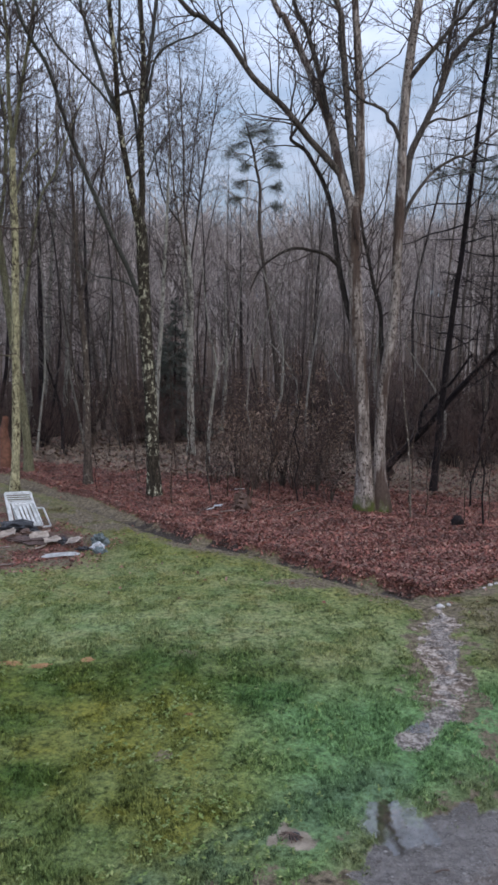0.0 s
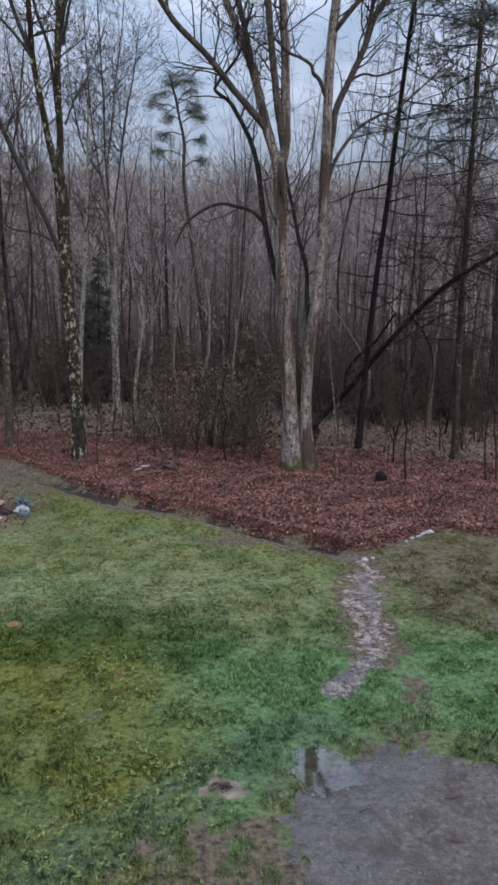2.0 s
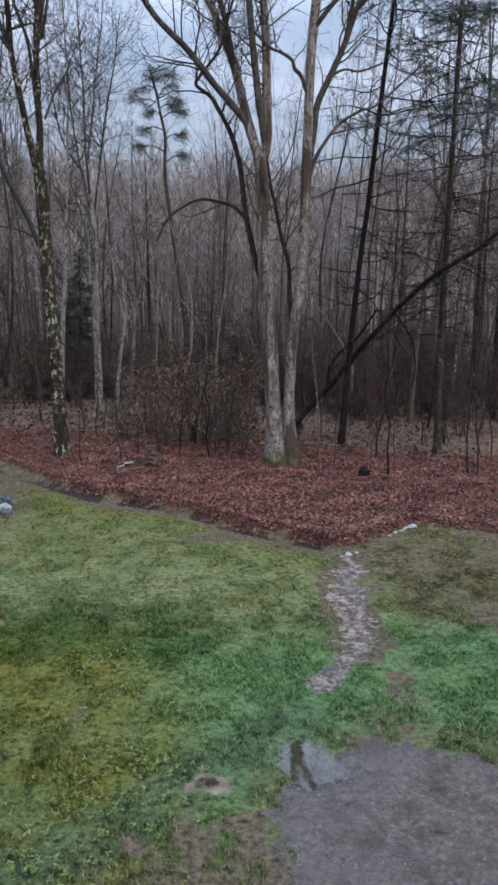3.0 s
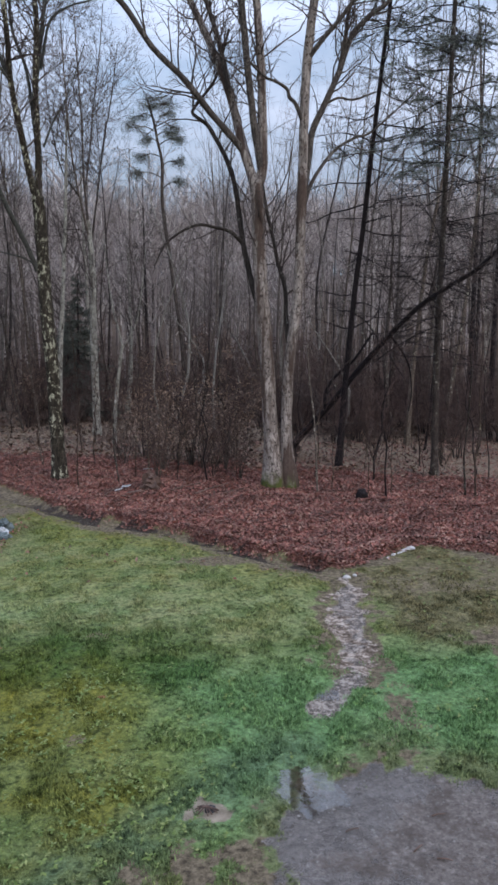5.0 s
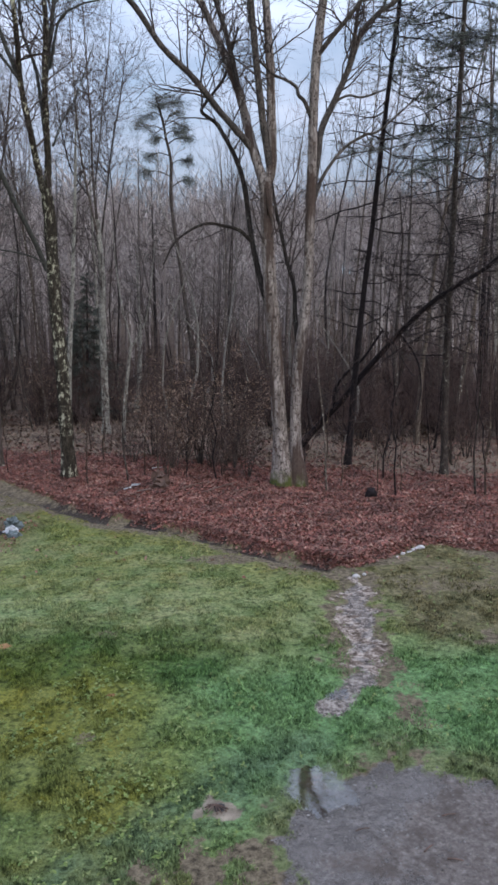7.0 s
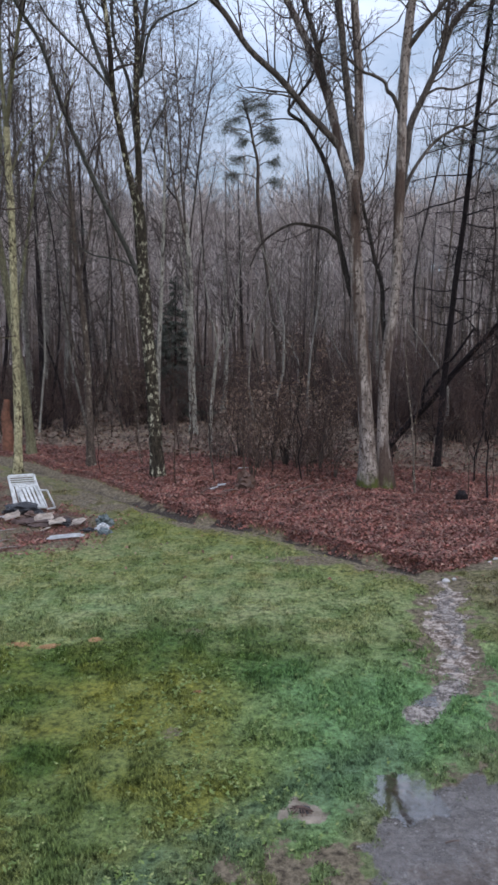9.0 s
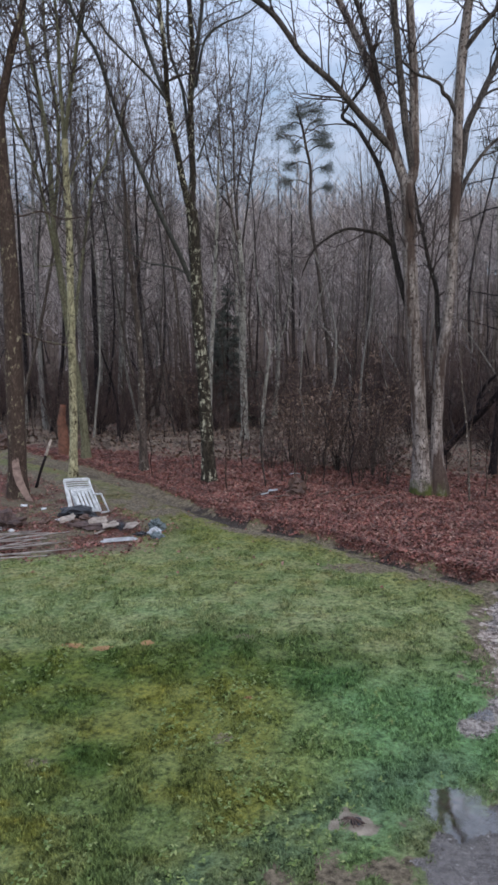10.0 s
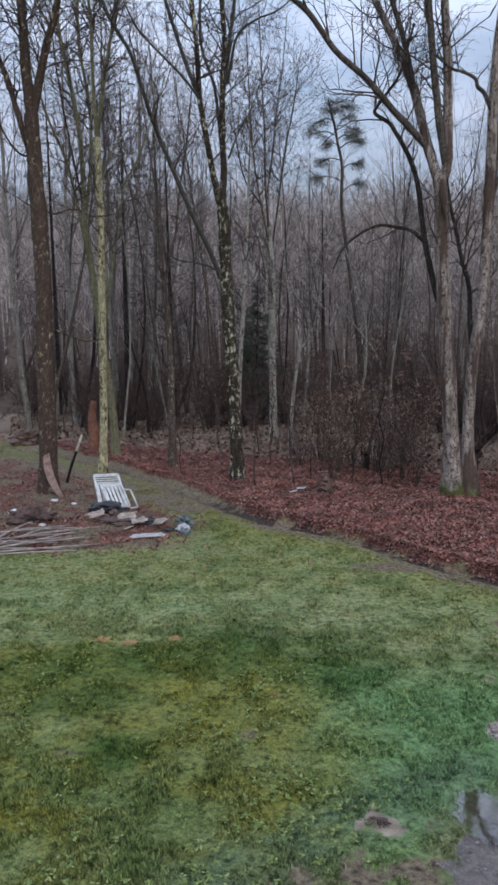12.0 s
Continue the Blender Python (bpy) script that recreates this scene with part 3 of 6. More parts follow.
def limb(tree, name, r0, r1, bends, material, twigs=None, rng=None, sides=7, bushy=1.6, reach=1.0, bare_part=0.3, kids=(4, 3), label="", tip=False, flare=(0.40, 0.8)):
    """A trunk or limb as a part of a tree, through a few bends; its side branches go into the shell of twigs."""
    line = glide(bends, 5)
    k = np.linspace(0, 1, len(line))
    rad = r0 + (r1 - r0) * k ** 0.8
    if tip:  # the last stretch thins out to a twig
        stop = len(line) - 6
        rad = np.where(np.arange(len(line)) <= stop, r0 + (r1 - r0) * (np.arange(len(line)) / stop) ** 0.8, r1 + (0.012 - r1) * (np.arange(len(line)) - stop) / 5)
    sh = Shell()
    if name == "trunk":
        foot = np.clip(1 - (line[:, 2] - line[0, 2]) / flare[1], 0, 1)
        rad = rad * (1 + flare[0] * foot ** 2)
        sides = 12
        line[0, 2] -= 0.12
    sh.tube(line, rad, sides, 0.14, rng)
    ob = part(name, sh.mesh(name, material), material, tree, label)
    if twigs is not None:
        long = np.sum(np.linalg.norm(np.diff(line, axis=0), axis=1))
        for c in range(int(long * bushy)):
            i = int((bare_part + (1 - bare_part) * rng.rand()) * (len(line) - 2))
            d = unit(line[i + 1] - line[i])
            side = unit(np.cross(d, rng.randn(3)))
            grow(twigs, rng, line[i], unit(d * 0.55 + side * 0.8 + np.array([0, 0, 0.15])), reach * (0.6 + 1.1 * rng.rand()), max(min(rad[i] * 0.4, 0.022), 0.006), kids)
    return ob


# ---- the trees at the edge of the lawn ----
def tree_at(name, label, x, y, turn, seed):
    tree = thing(name, label, "tree", (x, y, gz(x, y)), turn)
    return tree, Shell(), np.random.RandomState(seed)


def close_twigs(tree, twigs, material=TWIG):
    part("crown", twigs.mesh("crown", material), material, tree, "bare thin twigs")


def bough(sh, green, rng, p, d, length, r, droop, leafy, needle=1.0, sprays=4.5):
    """A near-level conifer branch with side sprays, bare or with needles."""
    n = 5
    pts, dirs = [np.array(p, float)], [unit(d)]
    for i in range(n):
        nd = unit(dirs[-1] + rng.randn(3) * 0.19 + np.array([0, 0, droop if i < 3 else -droop * 0.8]))
        pts.append(pts[-1] + nd * length / n)
        dirs.append(nd)
    sh.tube(pts, np.linspace(r, 0.006, n + 1), 4)
    for k in range(int(length * sprays)):
        at = 0.2 + 0.8 * rng.rand()
        i = min(int(at * n), n - 1)
        q = pts[i] + (pts[i + 1] - pts[i]) * (at * n - i)
        side = unit(np.cross(dirs[i], np.array([0, 0, 1.0]))) * (1 if rng.rand() > 0.5 else -1)
        sd = unit(dirs[i] * 0.6 + side * 0.8 + rng.randn(3) * 0.18)
        long = length * (0.18 + 0.22 * rng.rand())
        tip = q + sd * long + np.array([0, 0, -0.12 * long])
        sh.tube([q, (q + tip) / 2 + rng.randn(3) * 0.03, tip], [0.007, 0.005, 0.003], 3)
        if leafy > 0:
            m = int(30 * leafy * (0.5 + long))
            c = q + (tip - q) * (0.15 + 0.9 * rng.rand(m, 1))
            nd = sd * 0.6 + rng.randn(m, 3) * 0.55
            nd /= np.linalg.norm(nd, axis=1)[:, None]
            w = np.cross(nd, rng.randn(m, 3))
            w *= (0.004 + 0.005 * rng.rand(m, 1)) * needle / (np.linalg.norm(w, axis=1)[:, None] + 1e-9)
            e = c + nd * (0.07 + 0.09 * rng.rand(m, 1)) * (0.5 + 0.5 * needle)
            k3 = np.arange(m)[:, None] * 3
            green.put(np.stack([c - w, c + w, e], 1).reshape(-1, 3), np.hstack([k3, k3 + 1, k3 + 2]))


def conifer_boughs(tree, line, rng, low, count, reach, green_from, leafy, material, droop=-0.03, needle=1.0, sprays=4.5, taper=0.75, thick=1.0):
    """Boughs round a trunk line from a height upward; only the upper ones keep their needles."""
    sh, green = Shell(), Shell()
    top = line[-1][2]
    single = not tree.name.startswith("woodland")
    for k in range(count):
        z = low + (top - low) * (k + rng.rand()) / count
        i = int(np.argmin(np.abs(line[:, 2] - z)))
        a = rng.rand() * 2 * np.pi
        long = reach * (0.45 + 0.55 * rng.rand()) * (1.05 - taper * ((z - low) / (top - low)) ** 2)
        if single:
            sh, green = Shell(), Shell()
        bough(sh, green, rng, line[i], (math.cos(a), math.sin(a), 0.24 * rng.randn()), long, (0.007 + 0.009 * rng.rand()) * thick, droop, leafy if z > green_from else 0.0, needle, sprays)
        if single:
            b = tagged(part("bough", sh.mesh("bough", material), material, tree), kind="stuff")
            if green.n:
                part("needles", green.mesh("needles", NEEDLES, False), NEEDLES, b, "thin dark green needles")["kind"] = "stuff"
    if single:
        return
    tagged(part("crown", sh.mesh("crown", material), material, tree, "bare level boughs"), kind="stuff")
    if green.n:
        part("needles", green.mesh("needles", NEEDLES, False), NEEDLES, tree, "thin dark green needles")


tree, twigs, rng = tree_at("twin_trunk_tree", "tall bare twin-trunked tree with grey bark among fallen leaves", 3.20, 17.93, -9.8, 11)
limb(tree, "trunk", 0.193, 0.157, [(-0.21, 0.0, -0.01), (-0.3, 0.0, 1.2), (-0.41, 0.0, 2.91), (-0.54, 0.0, 4.45), (-0.63, 0.0, 5.69), (-0.67, 0.0, 6.64), (-0.72, 0.0, 7.51)], BARK_TWIN, twigs, rng, bushy=0.9, bare_part=0.75, flare=(0.95, 1.6))
limb(tree, "trunk", 0.15, 0.1, [(0.19, 0.0, -0.06), (0.08, 0.03, 1.49), (0.13, 0.06, 3.06), (0.27, 0.09, 4.31), (0.35, 0.11, 5.42), (0.38, 0.14, 6.64), (0.41, 0.17, 8.04), (0.43, 0.19, 9.29), (0.48, 0.22, 10.46), (0.62, 0.25, 11.73), (0.7, 0.26, 12.23), (1.14, 0.32, 16.2)], BARK_TWIN, twigs, rng, bushy=0.9, bare_part=0.75, flare=(0.95, 1.6), tip=True)
limb(tree, "limb", 0.143, 0.086, [(-0.72, 0.0, 7.47), (-0.58, 0.02, 7.84), (-0.59, 0.09, 9.04), (-0.63, 0.15, 10.17), (-0.72, 0.21, 11.42), (-0.8, 0.27, 12.33), (-1.04, 0.45, 16.32)], BARK_TWIN, twigs, rng, bushy=2.0, reach=1.1, tip=True)
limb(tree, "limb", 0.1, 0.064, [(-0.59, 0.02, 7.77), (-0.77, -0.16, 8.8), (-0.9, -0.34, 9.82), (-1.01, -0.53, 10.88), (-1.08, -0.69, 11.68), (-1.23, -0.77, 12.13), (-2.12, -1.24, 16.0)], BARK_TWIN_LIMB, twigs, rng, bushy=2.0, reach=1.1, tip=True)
limb(tree, "limb", 0.136, 0.072, [(-0.72, 0.0, 7.41), (-0.93, 0.13, 8.01), (-1.15, 0.29, 8.79), (-1.42, 0.5, 9.79), (-1.81, 0.69, 10.75), (-2.19, 0.88, 11.61), (-2.62, 1.06, 12.48), (-2.89, 1.14, 12.88), (-4.5, 1.62, 16.51)], BARK_TWIN, twigs, rng, bushy=2.0, reach=1.1, tip=True)
limb(tree, "limb", 0.079, 0.05, [(-1.39, 0.48, 9.69), (-1.54, 0.4, 10.43), (-1.72, 0.32, 11.08), (-2.0, 0.23, 11.89), (-2.25, 0.16, 12.39), (-3.52, -0.2, 16.17)], BARK_TWIN_LIMB, twigs, rng, bushy=2.0, reach=1.1, tip=True)
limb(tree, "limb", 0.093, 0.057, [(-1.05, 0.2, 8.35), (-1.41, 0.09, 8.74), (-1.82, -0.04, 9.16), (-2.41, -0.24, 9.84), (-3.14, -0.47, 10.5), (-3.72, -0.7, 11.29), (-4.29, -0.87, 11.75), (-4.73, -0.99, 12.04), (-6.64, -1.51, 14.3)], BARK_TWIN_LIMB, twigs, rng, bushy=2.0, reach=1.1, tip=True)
limb(tree, "limb", 0.086, 0.029, [(-0.49, 0.0, 4.17), (-0.74, 0.11, 4.87), (-0.96, 0.24, 5.71), (-1.1, 0.35, 6.42), (-1.27, 0.53, 7.56), (-1.51, 0.64, 8.27), (-1.85, 0.74, 8.89), (-2.01, 0.78, 9.13), (-2.22, 0.82, 9.28), (-2.37, 0.85, 9.42), (-2.28, 0.88, 9.61), (-1.86, 0.99, 10.17), (-1.72, 1.05, 10.53), (-1.47, 1.16, 11.49)], BARK_ARCH, twigs, rng, bushy=2.0, reach=1.1)
limb(tree, "limb", 0.057, 0.021, [(-1.06, 0.31, 6.16), (-1.37, 0.18, 6.43), (-1.71, 0.07, 6.51), (-2.12, -0.06, 6.56), (-2.52, -0.2, 6.39), (-2.92, -0.36, 6.05), (-3.16, -0.55, 5.52)], BARK_ARCH, twigs, rng, bushy=2.0, reach=1.1)
limb(tree, "limb", 0.072, 0.043, [(0.2, 0.06, 3.2), (0.1, 0.18, 3.76), (0.04, 0.29, 4.32), (0.01, 0.44, 5.03), (-0.17, 0.57, 5.67), (-0.37, 0.76, 6.6), (-0.51, 0.88, 7.19), (-0.99, 1.29, 10.12)], BARK_ARCH, twigs, rng, bushy=2.0, reach=1.1, tip=True)
limb(tree, "limb", 0.057, 0.029, [(0.44, 0.18, 8.87), (0.22, 0.06, 9.36), (0.06, 0.01, 9.51), (-0.0, -0.03, 9.69), (-0.28, -0.1, 9.84), (-0.51, -0.15, 9.92), (-0.89, -0.23, 10.23)], BARK_TWIN_LIMB, twigs, rng, bushy=2.0, reach=1.1)
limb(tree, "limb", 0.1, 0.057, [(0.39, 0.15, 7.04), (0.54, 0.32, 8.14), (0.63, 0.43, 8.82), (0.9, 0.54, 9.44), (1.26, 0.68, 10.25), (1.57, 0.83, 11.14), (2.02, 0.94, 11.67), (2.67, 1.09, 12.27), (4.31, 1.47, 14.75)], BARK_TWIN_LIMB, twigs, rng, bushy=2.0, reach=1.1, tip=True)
limb(tree, "limb", 0.064, 0.043, [(1.26, 0.68, 10.23), (1.39, 0.6, 10.87), (1.46, 0.52, 11.54), (1.59, 0.44, 12.24), (1.97, 0.2, 15.21)], BARK_TWIN_LIMB, twigs, rng, bushy=2.0, reach=1.1, tip=True)
limb(tree, "limb", 0.036, 0.021, [(0.9, 0.54, 9.48), (1.27, 0.58, 9.66), (1.65, 0.62, 9.63), (2.21, 0.68, 9.83)], BARK_TWIN_LIMB, twigs, rng, bushy=2.0, reach=1.1)
limb(tree, "limb", 0.064, 0.029, [(0.4, 0.14, 6.71), (0.5, 0.27, 7.19), (0.69, 0.42, 7.73), (1.19, 0.64, 8.43), (1.73, 0.81, 8.79), (2.21, 0.95, 9.01), (3.63, 1.36, 10.35)], BARK_TWIN_LIMB, twigs, rng, bushy=2.0, reach=1.1, tip=True)
limb(tree, "limb", 0.064, 0.043, [(0.46, 0.22, 10.39), (0.86, 0.06, 10.85), (1.19, -0.05, 11.17), (1.52, -0.19, 11.54), (1.88, -0.32, 11.88), (3.47, -0.9, 14.36)], BARK_TWIN_LIMB, twigs, rng, bushy=2.0, reach=1.1, tip=True)
close_twigs(tree, twigs)
tree, twigs, rng = tree_at("forked_tree", "slender bare forked tree with dark bark and pale lichen patches", -2.63, 19.6, 7.6, 12)
limb(tree, "trunk", 0.187, 0.156, [(0.0, 0.0, 0.0), (-0.04, 0.0, 1.22), (-0.09, 0.0, 2.77), (-0.18, 0.0, 4.29), (-0.23, 0.0, 5.79), (-0.26, 0.0, 6.82), (-0.3, 0.0, 7.32)], BARK_LICHEN, twigs, rng, bushy=0.4, bare_part=0.5)
limb(tree, "limb", 0.101, 0.062, [(-0.3, 0.0, 7.28), (-0.25, 0.05, 8.27), (-0.26, 0.15, 10.08), (-0.18, 0.22, 11.44), (-0.25, 0.31, 12.99), (-0.38, 0.47, 16.98)], BARK_LICHEN, twigs, rng, bushy=2.3, tip=True)
limb(tree, "limb", 0.101, 0.054, [(-0.32, 0.0, 7.25), (-0.44, -0.07, 7.67), (-0.67, -0.3, 8.95), (-0.82, -0.47, 9.89), (-0.86, -0.69, 11.06), (-0.98, -0.94, 12.37), (-1.23, -1.47, 16.33)], BARK_LICHEN, twigs, rng, bushy=2.3, tip=True)
limb(tree, "limb", 0.062, 0.047, [(-0.25, 0.15, 10.08), (-0.05, 0.45, 11.53), (0.16, 0.79, 13.24), (0.5, 1.34, 17.19)], BARK_LIMB, twigs, rng, bushy=2.3, tip=True)
limb(tree, "limb", 0.047, 0.039, [(-0.29, 0.08, 8.71), (-0.46, 0.53, 10.47), (-0.8, 0.83, 11.64), (-0.82, 1.26, 13.38), (-0.84, 1.77, 16.34)], BARK_LIMB, twigs, rng, bushy=2.3, tip=True)
limb(tree, "limb", 0.062, 0.039, [(-0.83, -0.47, 9.93), (-1.19, -0.36, 10.87), (-1.64, -0.19, 12.31), (-1.74, -0.14, 12.68), (-2.29, 0.13, 15.62)], BARK_LIMB, twigs, rng, bushy=2.3, tip=True)
limb(tree, "limb", 0.039, 0.023, [(-0.8, -0.47, 9.86), (-1.25, -0.64, 10.39), (-2.1, -0.95, 11.17), (-2.46, -1.12, 11.69), (-3.27, -1.5, 13.48)], BARK_LIMB, twigs, rng, bushy=2.3, tip=True)
limb(tree, "limb", 0.07, 0.039, [(-0.38, 0.0, 5.49), (-0.63, -0.23, 6.12), (-1.1, -0.61, 7.12), (-1.48, -0.97, 8.0), (-1.81, -1.31, 8.81), (-2.0, -1.54, 9.34), (-2.3, -2.01, 10.35), (-2.62, -2.3, 10.87), (-2.85, -2.58, 11.38), (-3.65, -3.56, 14.1)], BARK_LIMB, twigs, rng, bushy=2.3, tip=True)
limb(tree, "limb", 0.039, 0.016, [(-0.11, 0.23, 10.47), (0.14, -0.02, 11.51), (0.62, -0.16, 11.87), (1.25, -0.3, 12.08), (2.02, -0.47, 12.69)], BARK_LIMB, twigs, rng, bushy=2.3)
limb(tree, "limb", 0.031, 0.016, [(-0.11, 0.07, 8.57), (0.13, 0.2, 9.19), (0.51, 0.36, 9.9), (1.01, 0.57, 11.3)], BARK_LIMB, twigs, rng, bushy=2.3, tip=True)
limb(tree, "limb", 0.031, 0.016, [(-0.27, 0.0, 5.49), (-0.64, -0.2, 5.76), (-1.13, -0.43, 5.87), (-1.48, -0.58, 5.92), (-1.96, -0.79, 6.21)], BARK_LIMB, twigs, rng, bushy=2.3)
close_twigs(tree, twigs)
tree, twigs, rng = tree_at("pale_tree", "thin bare tree with pale yellowish bark beside the rubbish heap", -6.72, 20.22, 18.5, 13)
limb(tree, "trunk", 0.122, 0.090, [(-0.0, 0.0, -0.03), (0.09, 0.0, 1.64), (0.14, 0.0, 3.61), (0.19, 0.0, 5.52), (0.23, 0.0, 7.08), (0.22, 0.0, 8.3), (0.23, 0.0, 9.4)], BARK_BIRCH, twigs, rng, bushy=0.8, bare_part=0.5)
limb(tree, "limb", 0.059, 0.042, [(0.22, 0.0, 9.35), (0.18, 0.2, 11.18), (0.2, 0.32, 12.25), (0.15, 0.42, 13.15), (-0.0, 0.73, 17.14)], BARK_MOSSY, twigs, rng, bushy=3.4, reach=1.2, tip=True)
limb(tree, "limb", 0.059, 0.042, [(0.22, 0.0, 9.35), (0.43, -0.14, 10.57), (0.66, -0.29, 11.76), (0.85, -0.42, 12.85), (1.33, -0.75, 16.81)], BARK_MOSSY, twigs, rng, bushy=3.4, reach=1.2, tip=True)
limb(tree, "limb", 0.034, 0.017, [(0.22, 0.0, 8.0), (0.63, 0.25, 9.13), (1.4, 0.5, 10.14), (2.27, 0.78, 11.92)], BARK_MOSSY, twigs, rng, bushy=3.4, reach=1.2, tip=True)
limb(tree, "limb", 0.025, 0.013, [(0.13, 0.0, 3.77), (-0.31, -0.1, 3.86), (-0.77, -0.2, 3.97), (-1.01, -0.25, 4.14)], BARK_MOSSY, twigs, rng, bushy=3.4, reach=1.2)
limb(tree, "limb", 0.025, 0.013, [(0.19, 0.0, 5.83), (-0.13, -0.09, 6.06), (-0.44, -0.16, 5.97), (-0.73, -0.23, 6.02)], BARK_MOSSY, twigs, rng, bushy=3.4, reach=1.2)
close_twigs(tree, twigs)
tree, twigs, rng = tree_at("mossy_tree", "leaning bare tree with greenish mossy bark and spreading limbs", -7.34, 23.49, 17.4, 14)
limb(tree, "trunk", 0.155, 0.106, [(0.02, 0.0, -0.04), (-0.0, 0.0, 0.89), (-0.1, 0.0, 2.24), (-0.33, 0.0, 4.12), (-0.49, 0.0, 5.77), (-0.65, 0.0, 7.38)], BARK_MOSSY, twigs, rng, bushy=0.5, bare_part=0.5)
limb(tree, "limb", 0.087, 0.058, [(-0.66, 0.0, 7.35), (-0.67, 0.11, 9.34), (-0.77, 0.19, 10.74), (-0.97, 0.27, 12.12), (-1.22, 0.34, 13.47), (-1.27, 0.4, 14.48), (-1.41, 0.57, 18.47)], BARK_MOSSY, twigs, rng, bushy=3.6, reach=1.2, tip=True)
limb(tree, "limb", 0.068, 0.048, [(-0.67, 0.02, 7.74), (-0.43, 0.28, 9.38), (-0.38, 0.6, 11.39), (-0.63, 0.9, 13.21), (-0.65, 1.16, 14.85), (-0.68, 1.6, 18.83)], BARK_MOSSY, twigs, rng, bushy=3.6, reach=1.2, tip=True)
limb(tree, "limb", 0.068, 0.039, [(-0.27, 0.0, 3.75), (0.05, 0.43, 5.8), (0.42, 0.86, 7.89), (0.7, 1.11, 9.14), (1.18, 1.31, 10.02), (2.2, 1.73, 12.81)], BARK_MOSSY, twigs, rng, bushy=3.6, reach=1.2, tip=True)
limb(tree, "limb", 0.058, 0.039, [(-0.49, 0.0, 5.77), (-0.83, -0.47, 7.84), (-1.12, -0.83, 9.29), (-1.65, -1.21, 10.64), (-2.41, -1.75, 13.49)], BARK_MOSSY, twigs, rng, bushy=3.6, reach=1.2, tip=True)
close_twigs(tree, twigs)
tree, twigs, rng = tree_at("brown_tree", "large bare brown-barked tree with a torn slab at its foot", -7.31, 17.54, 22.6, 15)
limb(tree, "trunk", 0.247, 0.179, [(-0.0, 0.0, -0.03), (0.06, 0.0, 1.36), (0.1, 0.0, 3.24), (0.15, 0.0, 5.34), (0.13, 0.0, 6.7), (0.09, 0.0, 8.03), (0.07, 0.0, 9.27)], BARK_BROWN, twigs, rng, bushy=0.6, bare_part=0.6)
limb(tree, "limb", 0.142, 0.105, [(0.07, 0.0, 9.21), (-0.0, 0.04, 10.24), (-0.01, 0.07, 11.26), (-0.04, 0.09, 11.89), (-0.21, 0.2, 16.89)], BARK_BROWN, twigs, rng, bushy=2.4, reach=1.2, tip=True)
limb(tree, "limb", 0.112, 0.082, [(0.09, 0.0, 9.14), (0.31, -0.11, 10.09), (0.55, -0.22, 10.95), (0.81, -0.33, 11.8), (1.63, -0.68, 15.7)], BARK_BROWN, twigs, rng, bushy=2.4, reach=1.2, tip=True)
limb(tree, "limb", 0.082, 0.06, [(-0.06, 0.0, 8.55), (-0.25, 0.09, 9.34), (-0.44, 0.19, 10.13), (-0.68, 0.28, 10.9), (-1.52, 0.59, 14.8)], BARK_BROWN, twigs, rng, bushy=2.4, reach=1.2, tip=True)
limb(tree, "limb", 0.03, 0.015, [(0.16, 0.0, 7.37), (0.41, -0.16, 6.95), (0.94, -0.34, 7.05), (1.4, -0.51, 6.86), (1.87, -0.68, 6.9)], BARK_BROWN, twigs, rng, bushy=2.4, reach=1.2)
limb(tree, "limb", 0.03, 0.022, [(-0.02, 0.0, 8.29), (-0.3, -0.11, 8.38), (-0.64, -0.35, 8.87), (-1.23, -0.76, 10.19)], BARK_BROWN, twigs, rng, bushy=2.4, reach=1.2, tip=True)
limb(tree, "limb", 0.022, 0.015, [(0.21, 0.0, 4.23), (0.54, 0.08, 4.08), (1.1, 0.21, 3.86), (1.59, 0.32, 3.9)], BARK_BROWN, twigs, rng, bushy=2.4, reach=1.2)
close_twigs(tree, twigs)
tree, twigs, rng = tree_at("thin_tree", "thin bare tree with patchy grey bark and broken limbs", -4.85, 21.22, 12.9, 16)
limb(tree, "trunk", 0.128, 0.068, [(0.0, 0.0, 0.0), (0.01, 0.0, 1.53), (0.03, 0.0, 3.23), (-0.03, 0.0, 4.56), (-0.14, 0.0, 5.87), (-0.18, 0.0, 6.68), (-0.28, 0.0, 9.68)], BARK_WOODS, twigs, rng, bushy=1.8, bare_part=0.4, tip=True)
limb(tree, "limb", 0.051, 0.026, [(0.03, 0.0, 2.55), (-0.26, 0.12, 3.06), (-0.39, 0.29, 3.91), (-0.51, 0.43, 4.58), (-0.69, 0.64, 6.05)], BARK_WOODS, twigs, rng, bushy=2.4, tip=True)
limb(tree, "limb", 0.043, 0.026, [(-0.1, 0.0, 5.47), (0.27, 0.3, 6.88), (0.46, 0.61, 8.39), (0.7, 0.89, 9.75), (1.18, 1.45, 13.68)], BARK_WOODS, twigs, rng, bushy=2.4, tip=True)
close_twigs(tree, twigs)
tree, twigs, rng = tree_at("brush_topped_tree", "bare pale-barked tree with a brush of upright stems", -2.33, 28.34, 4.7, 17)
limb(tree, "trunk", 0.157, 0.101, [(-0.0, 0.0, -0.05), (-0.01, 0.0, 1.63), (-0.03, 0.0, 3.84), (0.01, 0.0, 5.57), (-0.04, 0.0, 6.86), (-0.12, 0.0, 8.12)], BARK_PALE_NEAR, twigs, rng, bushy=1.0, bare_part=0.6)
